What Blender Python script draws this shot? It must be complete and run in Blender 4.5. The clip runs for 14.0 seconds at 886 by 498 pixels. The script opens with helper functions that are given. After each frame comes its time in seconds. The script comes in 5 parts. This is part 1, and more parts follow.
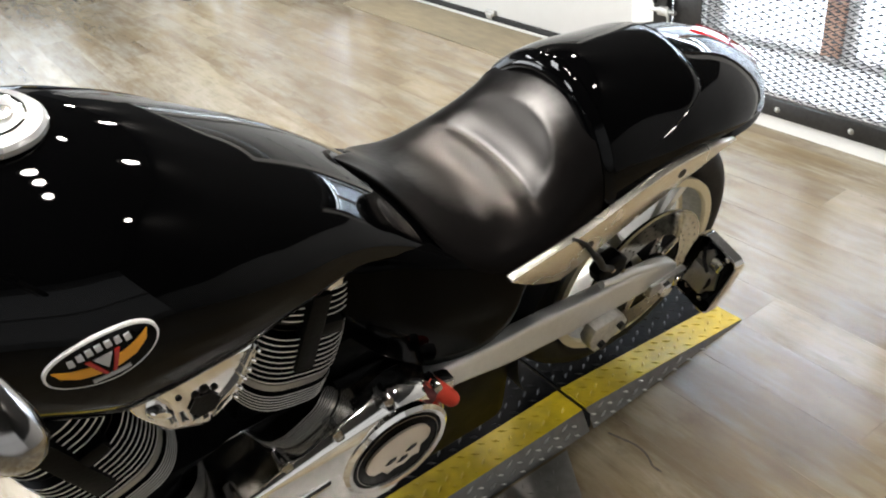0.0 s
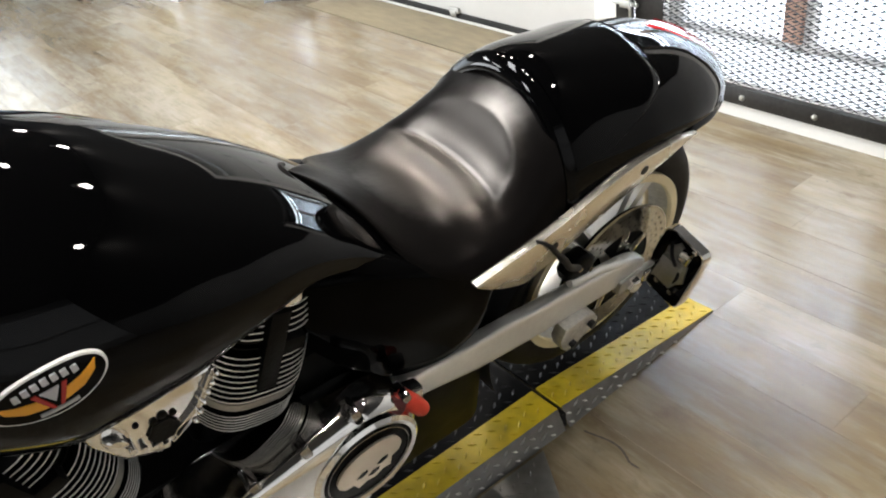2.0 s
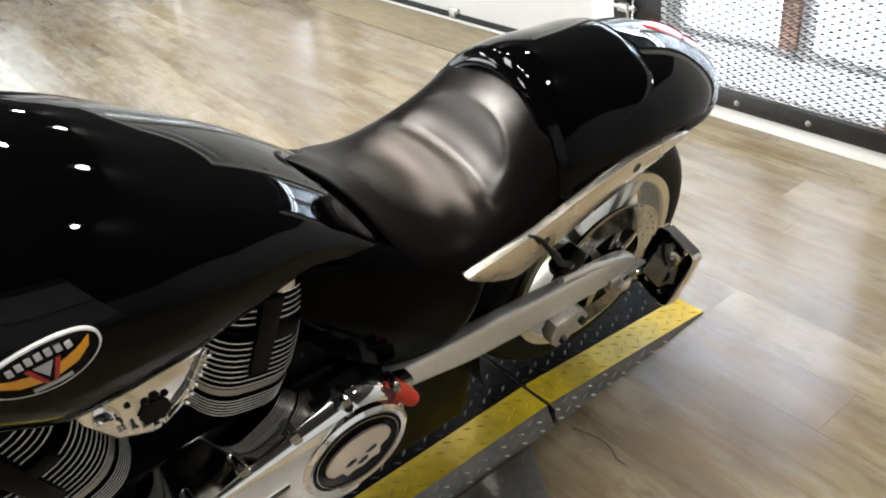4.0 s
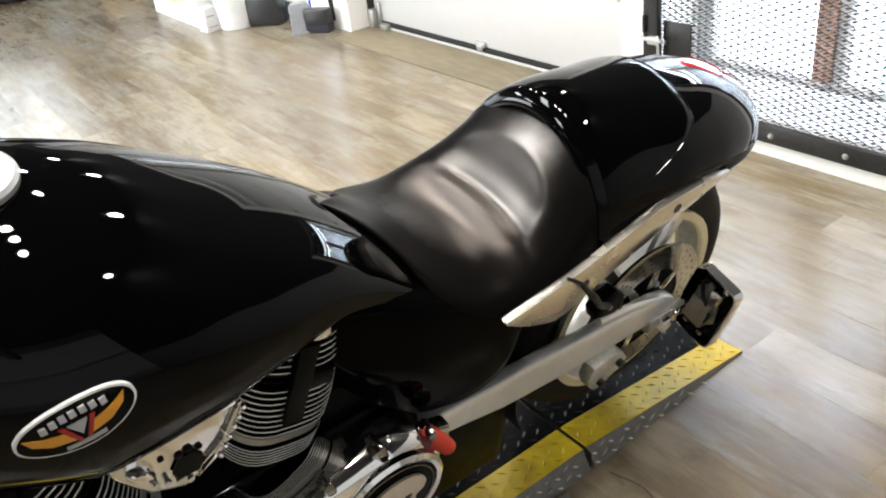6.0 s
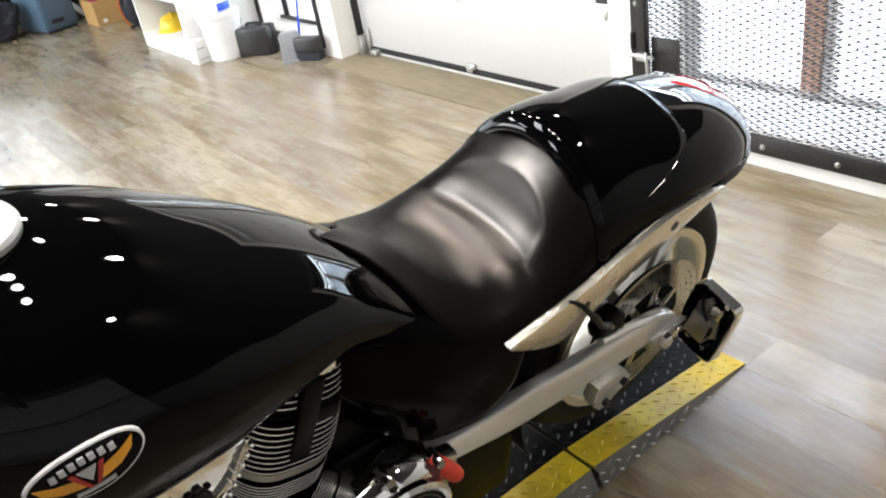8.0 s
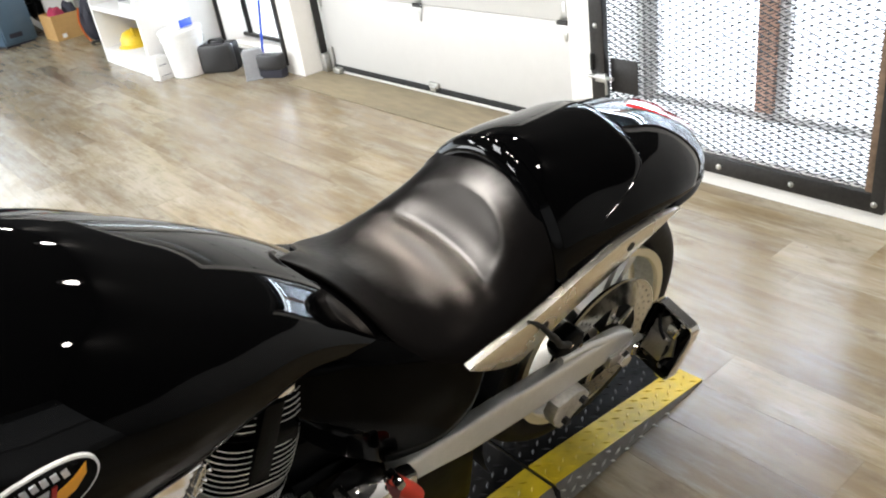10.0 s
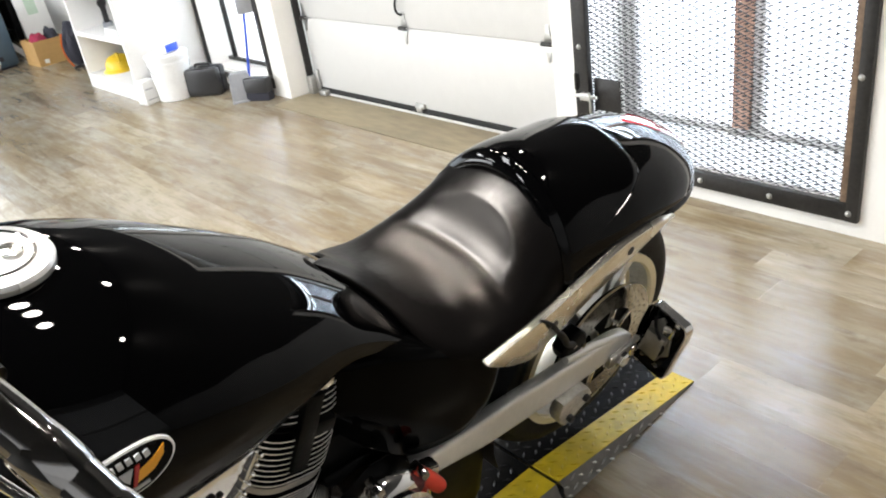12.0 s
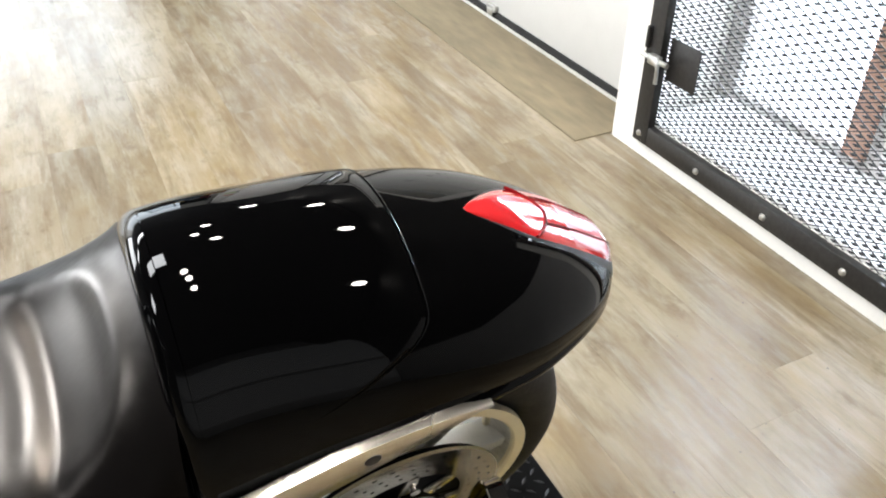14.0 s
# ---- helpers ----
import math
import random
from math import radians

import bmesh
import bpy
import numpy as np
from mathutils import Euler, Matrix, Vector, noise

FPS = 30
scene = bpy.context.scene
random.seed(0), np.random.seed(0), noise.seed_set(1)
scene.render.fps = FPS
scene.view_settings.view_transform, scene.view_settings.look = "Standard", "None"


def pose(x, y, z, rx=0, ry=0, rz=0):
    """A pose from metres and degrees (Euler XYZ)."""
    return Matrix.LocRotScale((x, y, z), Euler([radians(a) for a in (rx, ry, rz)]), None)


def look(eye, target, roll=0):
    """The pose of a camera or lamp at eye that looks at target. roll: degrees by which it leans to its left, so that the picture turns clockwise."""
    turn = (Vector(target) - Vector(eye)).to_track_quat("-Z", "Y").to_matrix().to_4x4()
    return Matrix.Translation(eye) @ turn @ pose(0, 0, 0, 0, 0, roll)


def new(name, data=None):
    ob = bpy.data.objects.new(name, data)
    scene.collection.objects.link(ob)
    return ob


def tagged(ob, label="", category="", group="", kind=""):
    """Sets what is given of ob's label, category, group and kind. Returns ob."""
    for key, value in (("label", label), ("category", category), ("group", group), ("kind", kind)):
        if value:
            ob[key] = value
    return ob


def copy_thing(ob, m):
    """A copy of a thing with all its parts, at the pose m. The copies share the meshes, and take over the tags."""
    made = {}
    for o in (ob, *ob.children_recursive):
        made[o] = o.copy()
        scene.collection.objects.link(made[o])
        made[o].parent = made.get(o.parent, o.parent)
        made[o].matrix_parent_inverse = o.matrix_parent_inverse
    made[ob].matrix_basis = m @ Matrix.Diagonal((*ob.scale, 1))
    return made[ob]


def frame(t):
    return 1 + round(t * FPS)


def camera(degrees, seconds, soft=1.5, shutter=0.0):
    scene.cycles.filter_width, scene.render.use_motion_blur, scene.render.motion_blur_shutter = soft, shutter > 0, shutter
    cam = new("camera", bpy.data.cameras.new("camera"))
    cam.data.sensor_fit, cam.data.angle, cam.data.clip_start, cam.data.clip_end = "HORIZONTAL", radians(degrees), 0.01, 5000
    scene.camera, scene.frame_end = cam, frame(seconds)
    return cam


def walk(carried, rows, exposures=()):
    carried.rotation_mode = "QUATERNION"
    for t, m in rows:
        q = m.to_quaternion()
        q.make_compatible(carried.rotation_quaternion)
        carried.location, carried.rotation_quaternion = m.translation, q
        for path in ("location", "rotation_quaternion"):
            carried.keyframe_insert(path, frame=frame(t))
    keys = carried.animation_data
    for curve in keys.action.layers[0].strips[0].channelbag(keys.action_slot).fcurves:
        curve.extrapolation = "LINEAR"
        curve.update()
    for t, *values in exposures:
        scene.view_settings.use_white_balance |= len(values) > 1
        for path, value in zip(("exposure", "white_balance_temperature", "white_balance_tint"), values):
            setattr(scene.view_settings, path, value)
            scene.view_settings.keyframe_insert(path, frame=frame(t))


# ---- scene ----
cam = camera(57.3, 14.0, soft=2.0)
PATH = [
    (0, (0.087, -0.185, 1.337), (0.977, 1.251, 0.267), -7.3),
    (0.5, (0.145, -0.195, 1.363), (1.06, 1.208, 0.269), -7.2),
    (1, (0.14, -0.206, 1.365), (1.021, 1.22, 0.274), -7.0),
    (1.5, (0.117, -0.191, 1.338), (1.026, 1.196, 0.22), -8.1),
    (2, (0.12, -0.181, 1.339), (1.049, 1.221, 0.255), -8.8),
    (2.5, (0.123, -0.188, 1.344), (1.073, 1.215, 0.282), -9.3),
    (5, (0.103, -0.199, 1.325), (1.035, 1.196, 0.235), -6.5),
    (5.5, (0.125, -0.171, 1.33), (1.015, 1.272, 0.268), -9.7),
    (6, (0.116, -0.16, 1.338), (1.039, 1.298, 0.326), -8.3),
    (6.5, (0.11, -0.174, 1.354), (1.08, 1.283, 0.387), -7.5),
    (7, (0.127, -0.164, 1.346), (1.106, 1.269, 0.351), -7.2),
    (7.5, (0.112, -0.154, 1.348), (1.069, 1.298, 0.361), -8.8),
    (8, (0.115, -0.157, 1.351), (1.063, 1.312, 0.38), -10.3),
    (8.5, (0.122, -0.163, 1.356), (1.101, 1.29, 0.392), -11.0),
    (11, (0.107, -0.175, 1.376), (1.17, 1.239, 0.443), -7.2),
    (11.5, (0.031, -0.194, 1.412), (1.122, 1.265, 0.586), -7.6),
    (12, (0.012, -0.197, 1.392), (1.107, 1.207, 0.48), -8.9),
    (12.5, (0.22, -0.163, 1.385), (1.261, 1.269, 0.455), -6.0),
    (13, (0.372, -0.106, 1.36), (1.33, 1.296, 0.304), -7.1),
    (13.5, (0.581, 0.075, 1.339), (1.424, 1.387, 0.086), -5.1),
    (14, (0.888, 0.096, 1.324), (1.609, 1.547, 0.152), 0.4),
]
walk(cam, [(t, look(eye, target, roll)) for t, eye, target, roll in PATH], [(0, 0.36), (2.5, 0.40), (5.5, 0.46), (8, 0.41), (11.5, 0.36), (13, 0.41), (14, 0.42)])


# ---- light ----
def area(name, m, sx, sy, watts, colour, shape="RECTANGLE"):
    lamp = bpy.data.lights.new(name, "AREA")
    lamp.shape, lamp.size, lamp.size_y, lamp.energy, lamp.color = shape, sx, sy, watts, colour
    ob = new(name, lamp)
    ob.matrix_world = m
    return ob


world = bpy.data.worlds.new("sky")
scene.world = world
world.use_nodes = True
sky = world.node_tree.nodes.new("ShaderNodeTexSky")
sky.sky_type, sky.sun_disc, sky.sun_elevation, sky.sun_rotation = "NISHITA", False, radians(40), radians(70)
background = world.node_tree.nodes["Background"]
world.node_tree.links.new(sky.outputs[0], background.inputs[0])
background.inputs[1].default_value = 0.12
sunlight = bpy.data.lights.new("sun", "SUN")
sunlight.energy, sunlight.angle, sunlight.color = 0.8, radians(12), (1.0, 0.96, 0.9)
new("sun", sunlight).matrix_world = look((6, -2, 6), (0, 0, 0))
BACK_WALL = -3.4
DAY = (0.77, 0.885, 1.0)
WARM = (1.0, 0.93, 0.85)
# daylight standing in the openings: the gated window, the second window
area("window_sky", pose(2.95, 1.42, 1.18, 0, -90, 180) @ pose(0, 0, 0, 0, 180, 0), 0.4, 1.2, 15, DAY)
# fill lamp added out of view under the window head, aimed at the sill
area("sill_fill_light", look((2.93, 1.42, 1.38), (2.70, 1.42, 0)), 1.1, 0.2, 38, DAY)
area("second_window_daylight", pose(2.95, 4.98, 1.2, 0, 90, 0), 1.9, 0.8, 10, DAY)
# unseen fill lamp added on the solid west wall to brighten the far corner
area("west_fill_light", look((-4.12, 7.2, 1.75), (0, 7.2, 1.3)), 4.6, 1.9, 400, (0.93, 0.965, 1.0))
# two weak fill lamps added on the windowless south wall for the bike's left side
area("south_fill_light", look((-0.8, BACK_WALL + 0.03, 2.1), (-0.8, 0, 2.1)), 6.6, 1.1, 7, (0.93, 0.965, 1.0))
area("south_fill_light", look((-0.8, BACK_WALL + 0.03, 0.9), (-0.8, 0, 0.9)), 6.6, 1.1, 5, (0.93, 0.965, 1.0))
# fill lamp added before the closed far wall, lighting the far floor
area("north_fill_light", look((-0.6, 9.7, 1.6), (-0.6, 0, 0.6)), 4.6, 2.2, 100, DAY)
LAMPS = [(2.3, -0.55), (2.29, 1.36), (2.4, 3.25), (2.36, 4.9), (1.5, 1.8), (1.5, 2.9), (1.25, 2.3), (0.85, 0.14), (0.81, 0.47), (0.76, 0.72)]
CEILING = 3.0
PANELS = [(-0.05, 1.45), (-2.3, 0.75), (-0.6, 4.3), (-2.3, 3.9)]
for x, y in PANELS:
    area("panel_lamp", pose(x, y, CEILING - 0.045), 1.15, 0.55, 62, (0.95, 0.975, 1.0))
for x, y in LAMPS:
    area("downlight_lamp", pose(x, y, CEILING - 0.03), 0.15, 0.15, 10.5, WARM, "DISK")


# ---- materials ----
def material(name, colour, rough=0.5, metal=0.0, coat=0.0, bump=0.0, scale=40.0, spread=0.12, stretch=(1, 1, 1), rough_spread=0.1, per_piece=0.0, coords="Object", spec=0.5):
    """A surface with grain at two scales in colour and roughness, and fine relief."""
    m = bpy.data.materials.new(name)
    m.use_nodes = True
    n, l = m.node_tree.nodes, m.node_tree.links
    b = n["Principled BSDF"]
    b.inputs["Metallic"].default_value = metal
    b.inputs["Coat Weight"].default_value = coat
    b.inputs["Coat Roughness"].default_value = 0.02
    b.inputs["Specular IOR Level"].default_value = spec
    tc = n.new("ShaderNodeTexCoord")
    mp = n.new("ShaderNodeMapping")
    mp.inputs["Scale"].default_value = stretch
    l.new(tc.outputs[coords], mp.inputs[0])
    fine, broad = n.new("ShaderNodeTexNoise"), n.new("ShaderNodeTexNoise")
    fine.inputs["Scale"].default_value, fine.inputs["Detail"].default_value = scale, 6
    broad.inputs["Scale"].default_value, broad.inputs["Detail"].default_value = scale * 0.12, 4
    l.new(mp.outputs[0], fine.inputs[0])
    l.new(mp.outputs[0], broad.inputs[0])
    mix = n.new("ShaderNodeMath")
    mix.operation = "ADD"
    l.new(fine.outputs[0], mix.inputs[0])
    l.new(broad.outputs[0], mix.inputs[1])
    ramp = n.new("ShaderNodeMapRange")
    ramp.inputs[1].default_value, ramp.inputs[2].default_value = 0.6, 1.4
    ramp.inputs[3].default_value, ramp.inputs[4].default_value = 1 - spread, 1 + spread
    l.new(mix.outputs[0], ramp.inputs[0])
    hsv = n.new("ShaderNodeHueSaturation")
    hsv.inputs["Color"].default_value = (*colour, 1)
    value = ramp.outputs[0]
    if per_piece:
        info = n.new("ShaderNodeObjectInfo")
        pr = n.new("ShaderNodeMapRange")
        pr.inputs[3].default_value, pr.inputs[4].default_value = 1 - per_piece, 1 + per_piece
        l.new(info.outputs["Random"], pr.inputs[0])
        mul = n.new("ShaderNodeMath")
        mul.operation = "MULTIPLY"
        l.new(value, mul.inputs[0])
        l.new(pr.outputs[0], mul.inputs[1])
        value = mul.outputs[0]
    l.new(value, hsv.inputs["Value"])
    l.new(hsv.outputs[0], b.inputs["Base Color"])
    rr = n.new("ShaderNodeMapRange")
    rr.inputs[1].default_value, rr.inputs[2].default_value = 0.3, 0.7
    rr.inputs[3].default_value, rr.inputs[4].default_value = max(0.0, rough * (1 - rough_spread)), min(1.0, rough * (1 + rough_spread))
    l.new(broad.outputs[0], rr.inputs[0])
    l.new(rr.outputs[0], b.inputs["Roughness"])
    if bump:
        bp = n.new("ShaderNodeBump")
        bp.inputs["Strength"].default_value, bp.inputs["Distance"].default_value = 1.0, bump
        l.new(fine.outputs[0], bp.inputs["Height"])
        l.new(bp.outputs[0], b.inputs["Normal"])
    return m


def glow(name, colour, strength):
    m = bpy.data.materials.new(name)
    m.use_nodes = True
    b = m.node_tree.nodes["Principled BSDF"]
    b.inputs["Base Color"].default_value = (*colour, 1)
    b.inputs["Emission Color"].default_value = (*colour, 1)
    b.inputs["Emission Strength"].default_value = strength
    return m


def glass(name, colour, rough=0.02):
    m = bpy.data.materials.new(name)
    m.use_nodes = True
    b = m.node_tree.nodes["Principled BSDF"]
    b.inputs["Base Color"].default_value = (*colour, 1)
    b.inputs["Roughness"].default_value = rough
    b.inputs["Transmission Weight"].default_value = 1.0
    b.inputs["IOR"].default_value = 1.45
    return m


def plank_material():
    """Whitewashed oak-look vinyl: long grain along y, cloudy pale wash, worn darker streaks, a tone for each plank."""
    m = bpy.data.materials.new("vinyl_plank")
    m.use_nodes = True
    n, l = m.node_tree.nodes, m.node_tree.links
    b = n["Principled BSDF"]
    geo = n.new("ShaderNodeNewGeometry")
    oi = n.new("ShaderNodeObjectInfo")
    shift = n.new("ShaderNodeVectorMath")
    shift.operation = "MULTIPLY_ADD"
    shift.inputs[1].default_value = (0.15, 0.4, 0.1)
    comb = n.new("ShaderNodeCombineXYZ")
    add = n.new("ShaderNodeMath")
    l.new(oi.outputs["Random"], add.inputs[0])
    l.new(geo.outputs["Random Per Island"], add.inputs[1])
    for i in range(3):
        l.new(add.outputs[0], comb.inputs[i])
    l.new(comb.outputs[0], shift.inputs[0])
    l.new(geo.outputs["Position"], shift.inputs[2])

    def tex(sx, sy, scale, detail, rough=0.6):
        mp = n.new("ShaderNodeMapping")
        mp.inputs["Scale"].default_value = (sx, sy, 1)
        l.new(shift.outputs[0], mp.inputs[0])
        t = n.new("ShaderNodeTexNoise")
        t.inputs["Scale"].default_value, t.inputs["Detail"].default_value, t.inputs["Roughness"].default_value = scale, detail, rough
        l.new(mp.outputs[0], t.inputs[0])
        return t.outputs[0]

    grain, streak, cloud = tex(1, 0.06, 110, 8, 0.7), tex(1, 0.1, 26, 7, 0.7), tex(1, 0.45, 3.0, 6)

    def blend(a, c, f, lo=0.35, hi=0.65, top=1.0):
        r = n.new("ShaderNodeMapRange")
        r.inputs[1].default_value, r.inputs[2].default_value, r.inputs[4].default_value = lo, hi, top
        l.new(f, r.inputs[0])
        x = n.new("ShaderNodeMix")
        x.data_type = "RGBA"
        l.new(r.outputs[0], x.inputs[0])
        for k, s in ((6, a), (7, c)):
            if isinstance(s, tuple):
                x.inputs[k].default_value = (*s, 1)
            else:
                l.new(s, x.inputs[k])
        return x.outputs[2]

    mottle, wash, patch = tex(1, 0.3, 13, 8, 0.7), tex(1, 0.16, 18, 7, 0.7), tex(1, 0.6, 14, 6, 0.65)
    stain, haze = tex(1, 0.14, 9, 8, 0.66), tex(0.8, 0.5, 1.6, 5)
    base = blend((0.228, 0.172, 0.094), (0.315, 0.268, 0.185), cloud, 0.38, 0.62)
    base = blend(base, (0.36, 0.355, 0.34), haze, 0.48, 0.66, 0.35)
    base = blend(base, (0.41, 0.388, 0.335), wash, 0.48, 0.72, 0.5)
    base = blend(base, (0.155, 0.112, 0.06), mottle, 0.5, 0.66, 0.55)
    base = blend(base, (0.135, 0.096, 0.052), stain, 0.48, 0.64, 0.65)
    base = blend(base, (0.14, 0.102, 0.056), streak, 0.53, 0.67, 0.58)
    base = blend(base, (0.105, 0.075, 0.042), patch, 0.58, 0.7, 0.45)
    base = blend(base, (0.155, 0.115, 0.066), grain, 0.54, 0.72, 0.45)
    hsv = n.new("ShaderNodeHueSaturation")
    pr = n.new("ShaderNodeMapRange")
    wrap = n.new("ShaderNodeMath")
    wrap.operation = "FRACT"
    l.new(add.outputs[0], wrap.inputs[0])
    l.new(wrap.outputs[0], pr.inputs[0])
    pr.inputs[3].default_value, pr.inputs[4].default_value = 0.78, 1.1
    l.new(pr.outputs[0], hsv.inputs["Value"])
    l.new(base, hsv.inputs["Color"])
    l.new(hsv.outputs[0], b.inputs["Base Color"])
    rr = n.new("ShaderNodeMapRange")
    rr.inputs[3].default_value, rr.inputs[4].default_value = 0.15, 0.31
    l.new(streak, rr.inputs[0])
    l.new(rr.outputs[0], b.inputs["Roughness"])
    b.inputs["Specular IOR Level"].default_value = 0.68
    bp = n.new("ShaderNodeBump")
    bp.inputs["Strength"].default_value, bp.inputs["Distance"].default_value = 0.35, 0.001
    l.new(grain, bp.inputs["Height"])
    l.new(bp.outputs[0], b.inputs["Normal"])
    return m


def seat_material():
    """Black grained vinyl, dull at the nose and skirts, rubbed shiny and scratched where it is sat on."""
    m = material("black_seat_vinyl", (0.0035, 0.0031, 0.003), 0.4, scale=60, spread=0.15, bump=0.0002)
    n, l = m.node_tree.nodes, m.node_tree.links
    b = n["Principled BSDF"]
    tc, mp = n.new("ShaderNodeTexCoord"), n.new("ShaderNodeMapping")
    mp.inputs["Location"].default_value = (2.7, 0.0, 0.0)
    mp.inputs["Scale"].default_value = (7.2, 8.4, 0.0)
    length = n.new("ShaderNodeVectorMath")
    length.operation = "LENGTH"
    l.new(tc.outputs["Object"], mp.inputs[0])
    l.new(mp.outputs[0], length.inputs[0])
    ragged = n.new("ShaderNodeTexNoise")
    ragged.inputs["Scale"].default_value, ragged.inputs["Detail"].default_value = 22, 8
    l.new(tc.outputs["Object"], ragged.inputs[0])
    edge = n.new("ShaderNodeMath")
    edge.operation = "MULTIPLY_ADD"
    edge.inputs[1].default_value = 0.35
    l.new(ragged.outputs[0], edge.inputs[0])
    l.new(length.outputs["Value"], edge.inputs[2])
    # fine scratches across the rubbed part
    sm = n.new("ShaderNodeMapping")
    sm.inputs["Rotation"].default_value = (0, 0, 0.6)
    sm.inputs["Scale"].default_value = (25, 260, 60)
    l.new(tc.outputs["Object"], sm.inputs[0])
    scratch = n.new("ShaderNodeTexNoise")
    scratch.inputs["Scale"].default_value, scratch.inputs["Detail"].default_value = 1.0, 3
    l.new(sm.outputs[0], scratch.inputs[0])
    worn = n.new("ShaderNodeMapRange")
    worn.interpolation_type = "SMOOTHSTEP"
    worn.inputs[1].default_value, worn.inputs[2].default_value = 0.75, 1.3
    worn.inputs[3].default_value, worn.inputs[4].default_value = 0.78, 0.05
    l.new(edge.outputs[0], worn.inputs[0])
    l.new(worn.outputs[0], b.inputs["Specular IOR Level"])
    rough = n.new("ShaderNodeMapRange")
    rough.inputs[1].default_value, rough.inputs[2].default_value = 0.35, 0.7
    rough.inputs[3].default_value, rough.inputs[4].default_value = 0.29, 0.37
    l.new(scratch.outputs[0], rough.inputs[0])
    l.new(rough.outputs[0], b.inputs["Roughness"])
    b.inputs["Specular Tint"].default_value = (1.0, 0.9, 0.81, 1)
    return m


BLACK_PAINT = material("gloss_black_paint", (0.0009, 0.0009, 0.001), 0.018, coat=0.0, spread=0.2, scale=8, rough_spread=0.3, spec=0.16)
SEAT_VINYL = seat_material()
CHROME = material("chrome", (0.9, 0.885, 0.86), 0.08, metal=1.0, spread=0.05, scale=30, rough_spread=0.6)
RAIL_METAL = material("satin_chrome", (0.88, 0.84, 0.76), 0.26, metal=1.0, spread=0.06, scale=40, rough_spread=0.2)
POLISHED = material("polished_aluminium", (0.86, 0.83, 0.77), 0.2, metal=1.0, spread=0.08, scale=60, rough_spread=0.3)
# chrome with a darkened base colour; on the handlebar it carries the dark reflections
DARKENED_CHROME = material("darkened_chrome", (0.36, 0.35, 0.34), 0.12, metal=1.0, spread=0.1, scale=30, rough_spread=0.4)
CAP_SILVER = material("cap_silver", (0.62, 0.62, 0.61), 0.28, metal=0.65, coat=0.2, spread=0.12, scale=60)
SILVER_PAINT = material("silver_paint", (0.93, 0.93, 0.91), 0.33, metal=0.6, coat=0.3, spread=0.06, scale=90)
# silver rim lip; the yellow stripe's reflection is mixed into this base colour
RIM_TINT = material("rim_tint", (0.86, 0.77, 0.54), 0.36, metal=0.25, spread=0.05, scale=40)
CAST = material("cast_aluminium", (0.46, 0.45, 0.43), 0.42, metal=0.9, bump=0.0004, scale=220, spread=0.15)
CAST_LIGHT = material("bright_cast_alloy", (0.66, 0.65, 0.62), 0.36, metal=0.6, bump=0.0006, scale=120, spread=0.25)
BLACK_CAST = material("black_engine_paint", (0.002, 0.002, 0.002), 0.42, bump=0.0004, scale=200, spread=0.3, spec=0.1)
BLACK_SATIN = material("satin_black_paint", (0.001, 0.001, 0.001), 0.06, spread=0.2, scale=30, spec=0.03)
DISC = material("brake_disc_steel", (0.55, 0.54, 0.51), 0.17, metal=1.0, spread=0.15, scale=80)
RUBBER = material("rubber", (0.007, 0.007, 0.0075), 0.6, bump=0.0006, scale=180, spread=0.3, spec=0.25)
GRIP = material("black_plastic", (0.018, 0.018, 0.019), 0.4, bump=0.0003, scale=150, spread=0.2)
RED_RUBBER = material("red_rubber", (0.62, 0.045, 0.02), 0.42, spread=0.15, scale=60)
RED_LENS = material("red_lens", (0.5, 0.012, 0.015), 0.05, coat=1.0, spread=0.2, scale=30, spec=0.9)
PALE_LENS = material("pale_lens", (0.66, 0.16, 0.2), 0.05, coat=1.0, spread=0.1, scale=30, spec=0.9)
CREAM = material("cream_metal", (0.72, 0.63, 0.52), 0.25, metal=0.6, spread=0.06, scale=50)
BADGE_WHITE = material("badge_white", (0.78, 0.78, 0.76), 0.25, spread=0.05, coat=0.5)
BADGE_ORANGE = material("badge_orange", (0.75, 0.33, 0.02), 0.25, spread=0.08, coat=0.5)
BADGE_RED = material("badge_red", (0.35, 0.02, 0.015), 0.25, spread=0.08, coat=0.5)
BADGE_GREY = material("badge_grey", (0.42, 0.42, 0.42), 0.25, spread=0.06, coat=0.5)
TREAD = material("tread_plate_steel", (0.27, 0.265, 0.255), 0.42, metal=0.95, spread=0.25, scale=45, rough_spread=0.35)
TREAD_BLACK = material("tread_plate_black", (0.004, 0.004, 0.0042), 0.42, spread=0.5, scale=60, rough_spread=0.3, spec=0.04)
TREAD_WORN = material("worn_tread_bars", (0.07, 0.07, 0.072), 0.35, metal=0.7, spread=0.5, scale=45, rough_spread=0.3)
YELLOW = material("safety_yellow", (0.58, 0.42, 0.01), 0.45, spread=0.3, scale=35, bump=0.0005)
FIN_SILVER = material("machined_fin_alloy", (0.88, 0.88, 0.87), 0.4, metal=0.45, spread=0.1, scale=120)
DARK_GAP = material("dark_gap", (0.01, 0.01, 0.01), 0.8)
SUBFLOOR = material("brown_subfloor", (0.13, 0.10, 0.065), 0.8)
WALL = material("white_wall_paint", (0.78, 0.76, 0.72), 0.7, bump=0.0008, scale=90, spread=0.03)
DOOR_WHITE = material("door_white_steel", (0.58, 0.575, 0.555), 0.45, bump=0.0008, scale=130, spread=0.03)
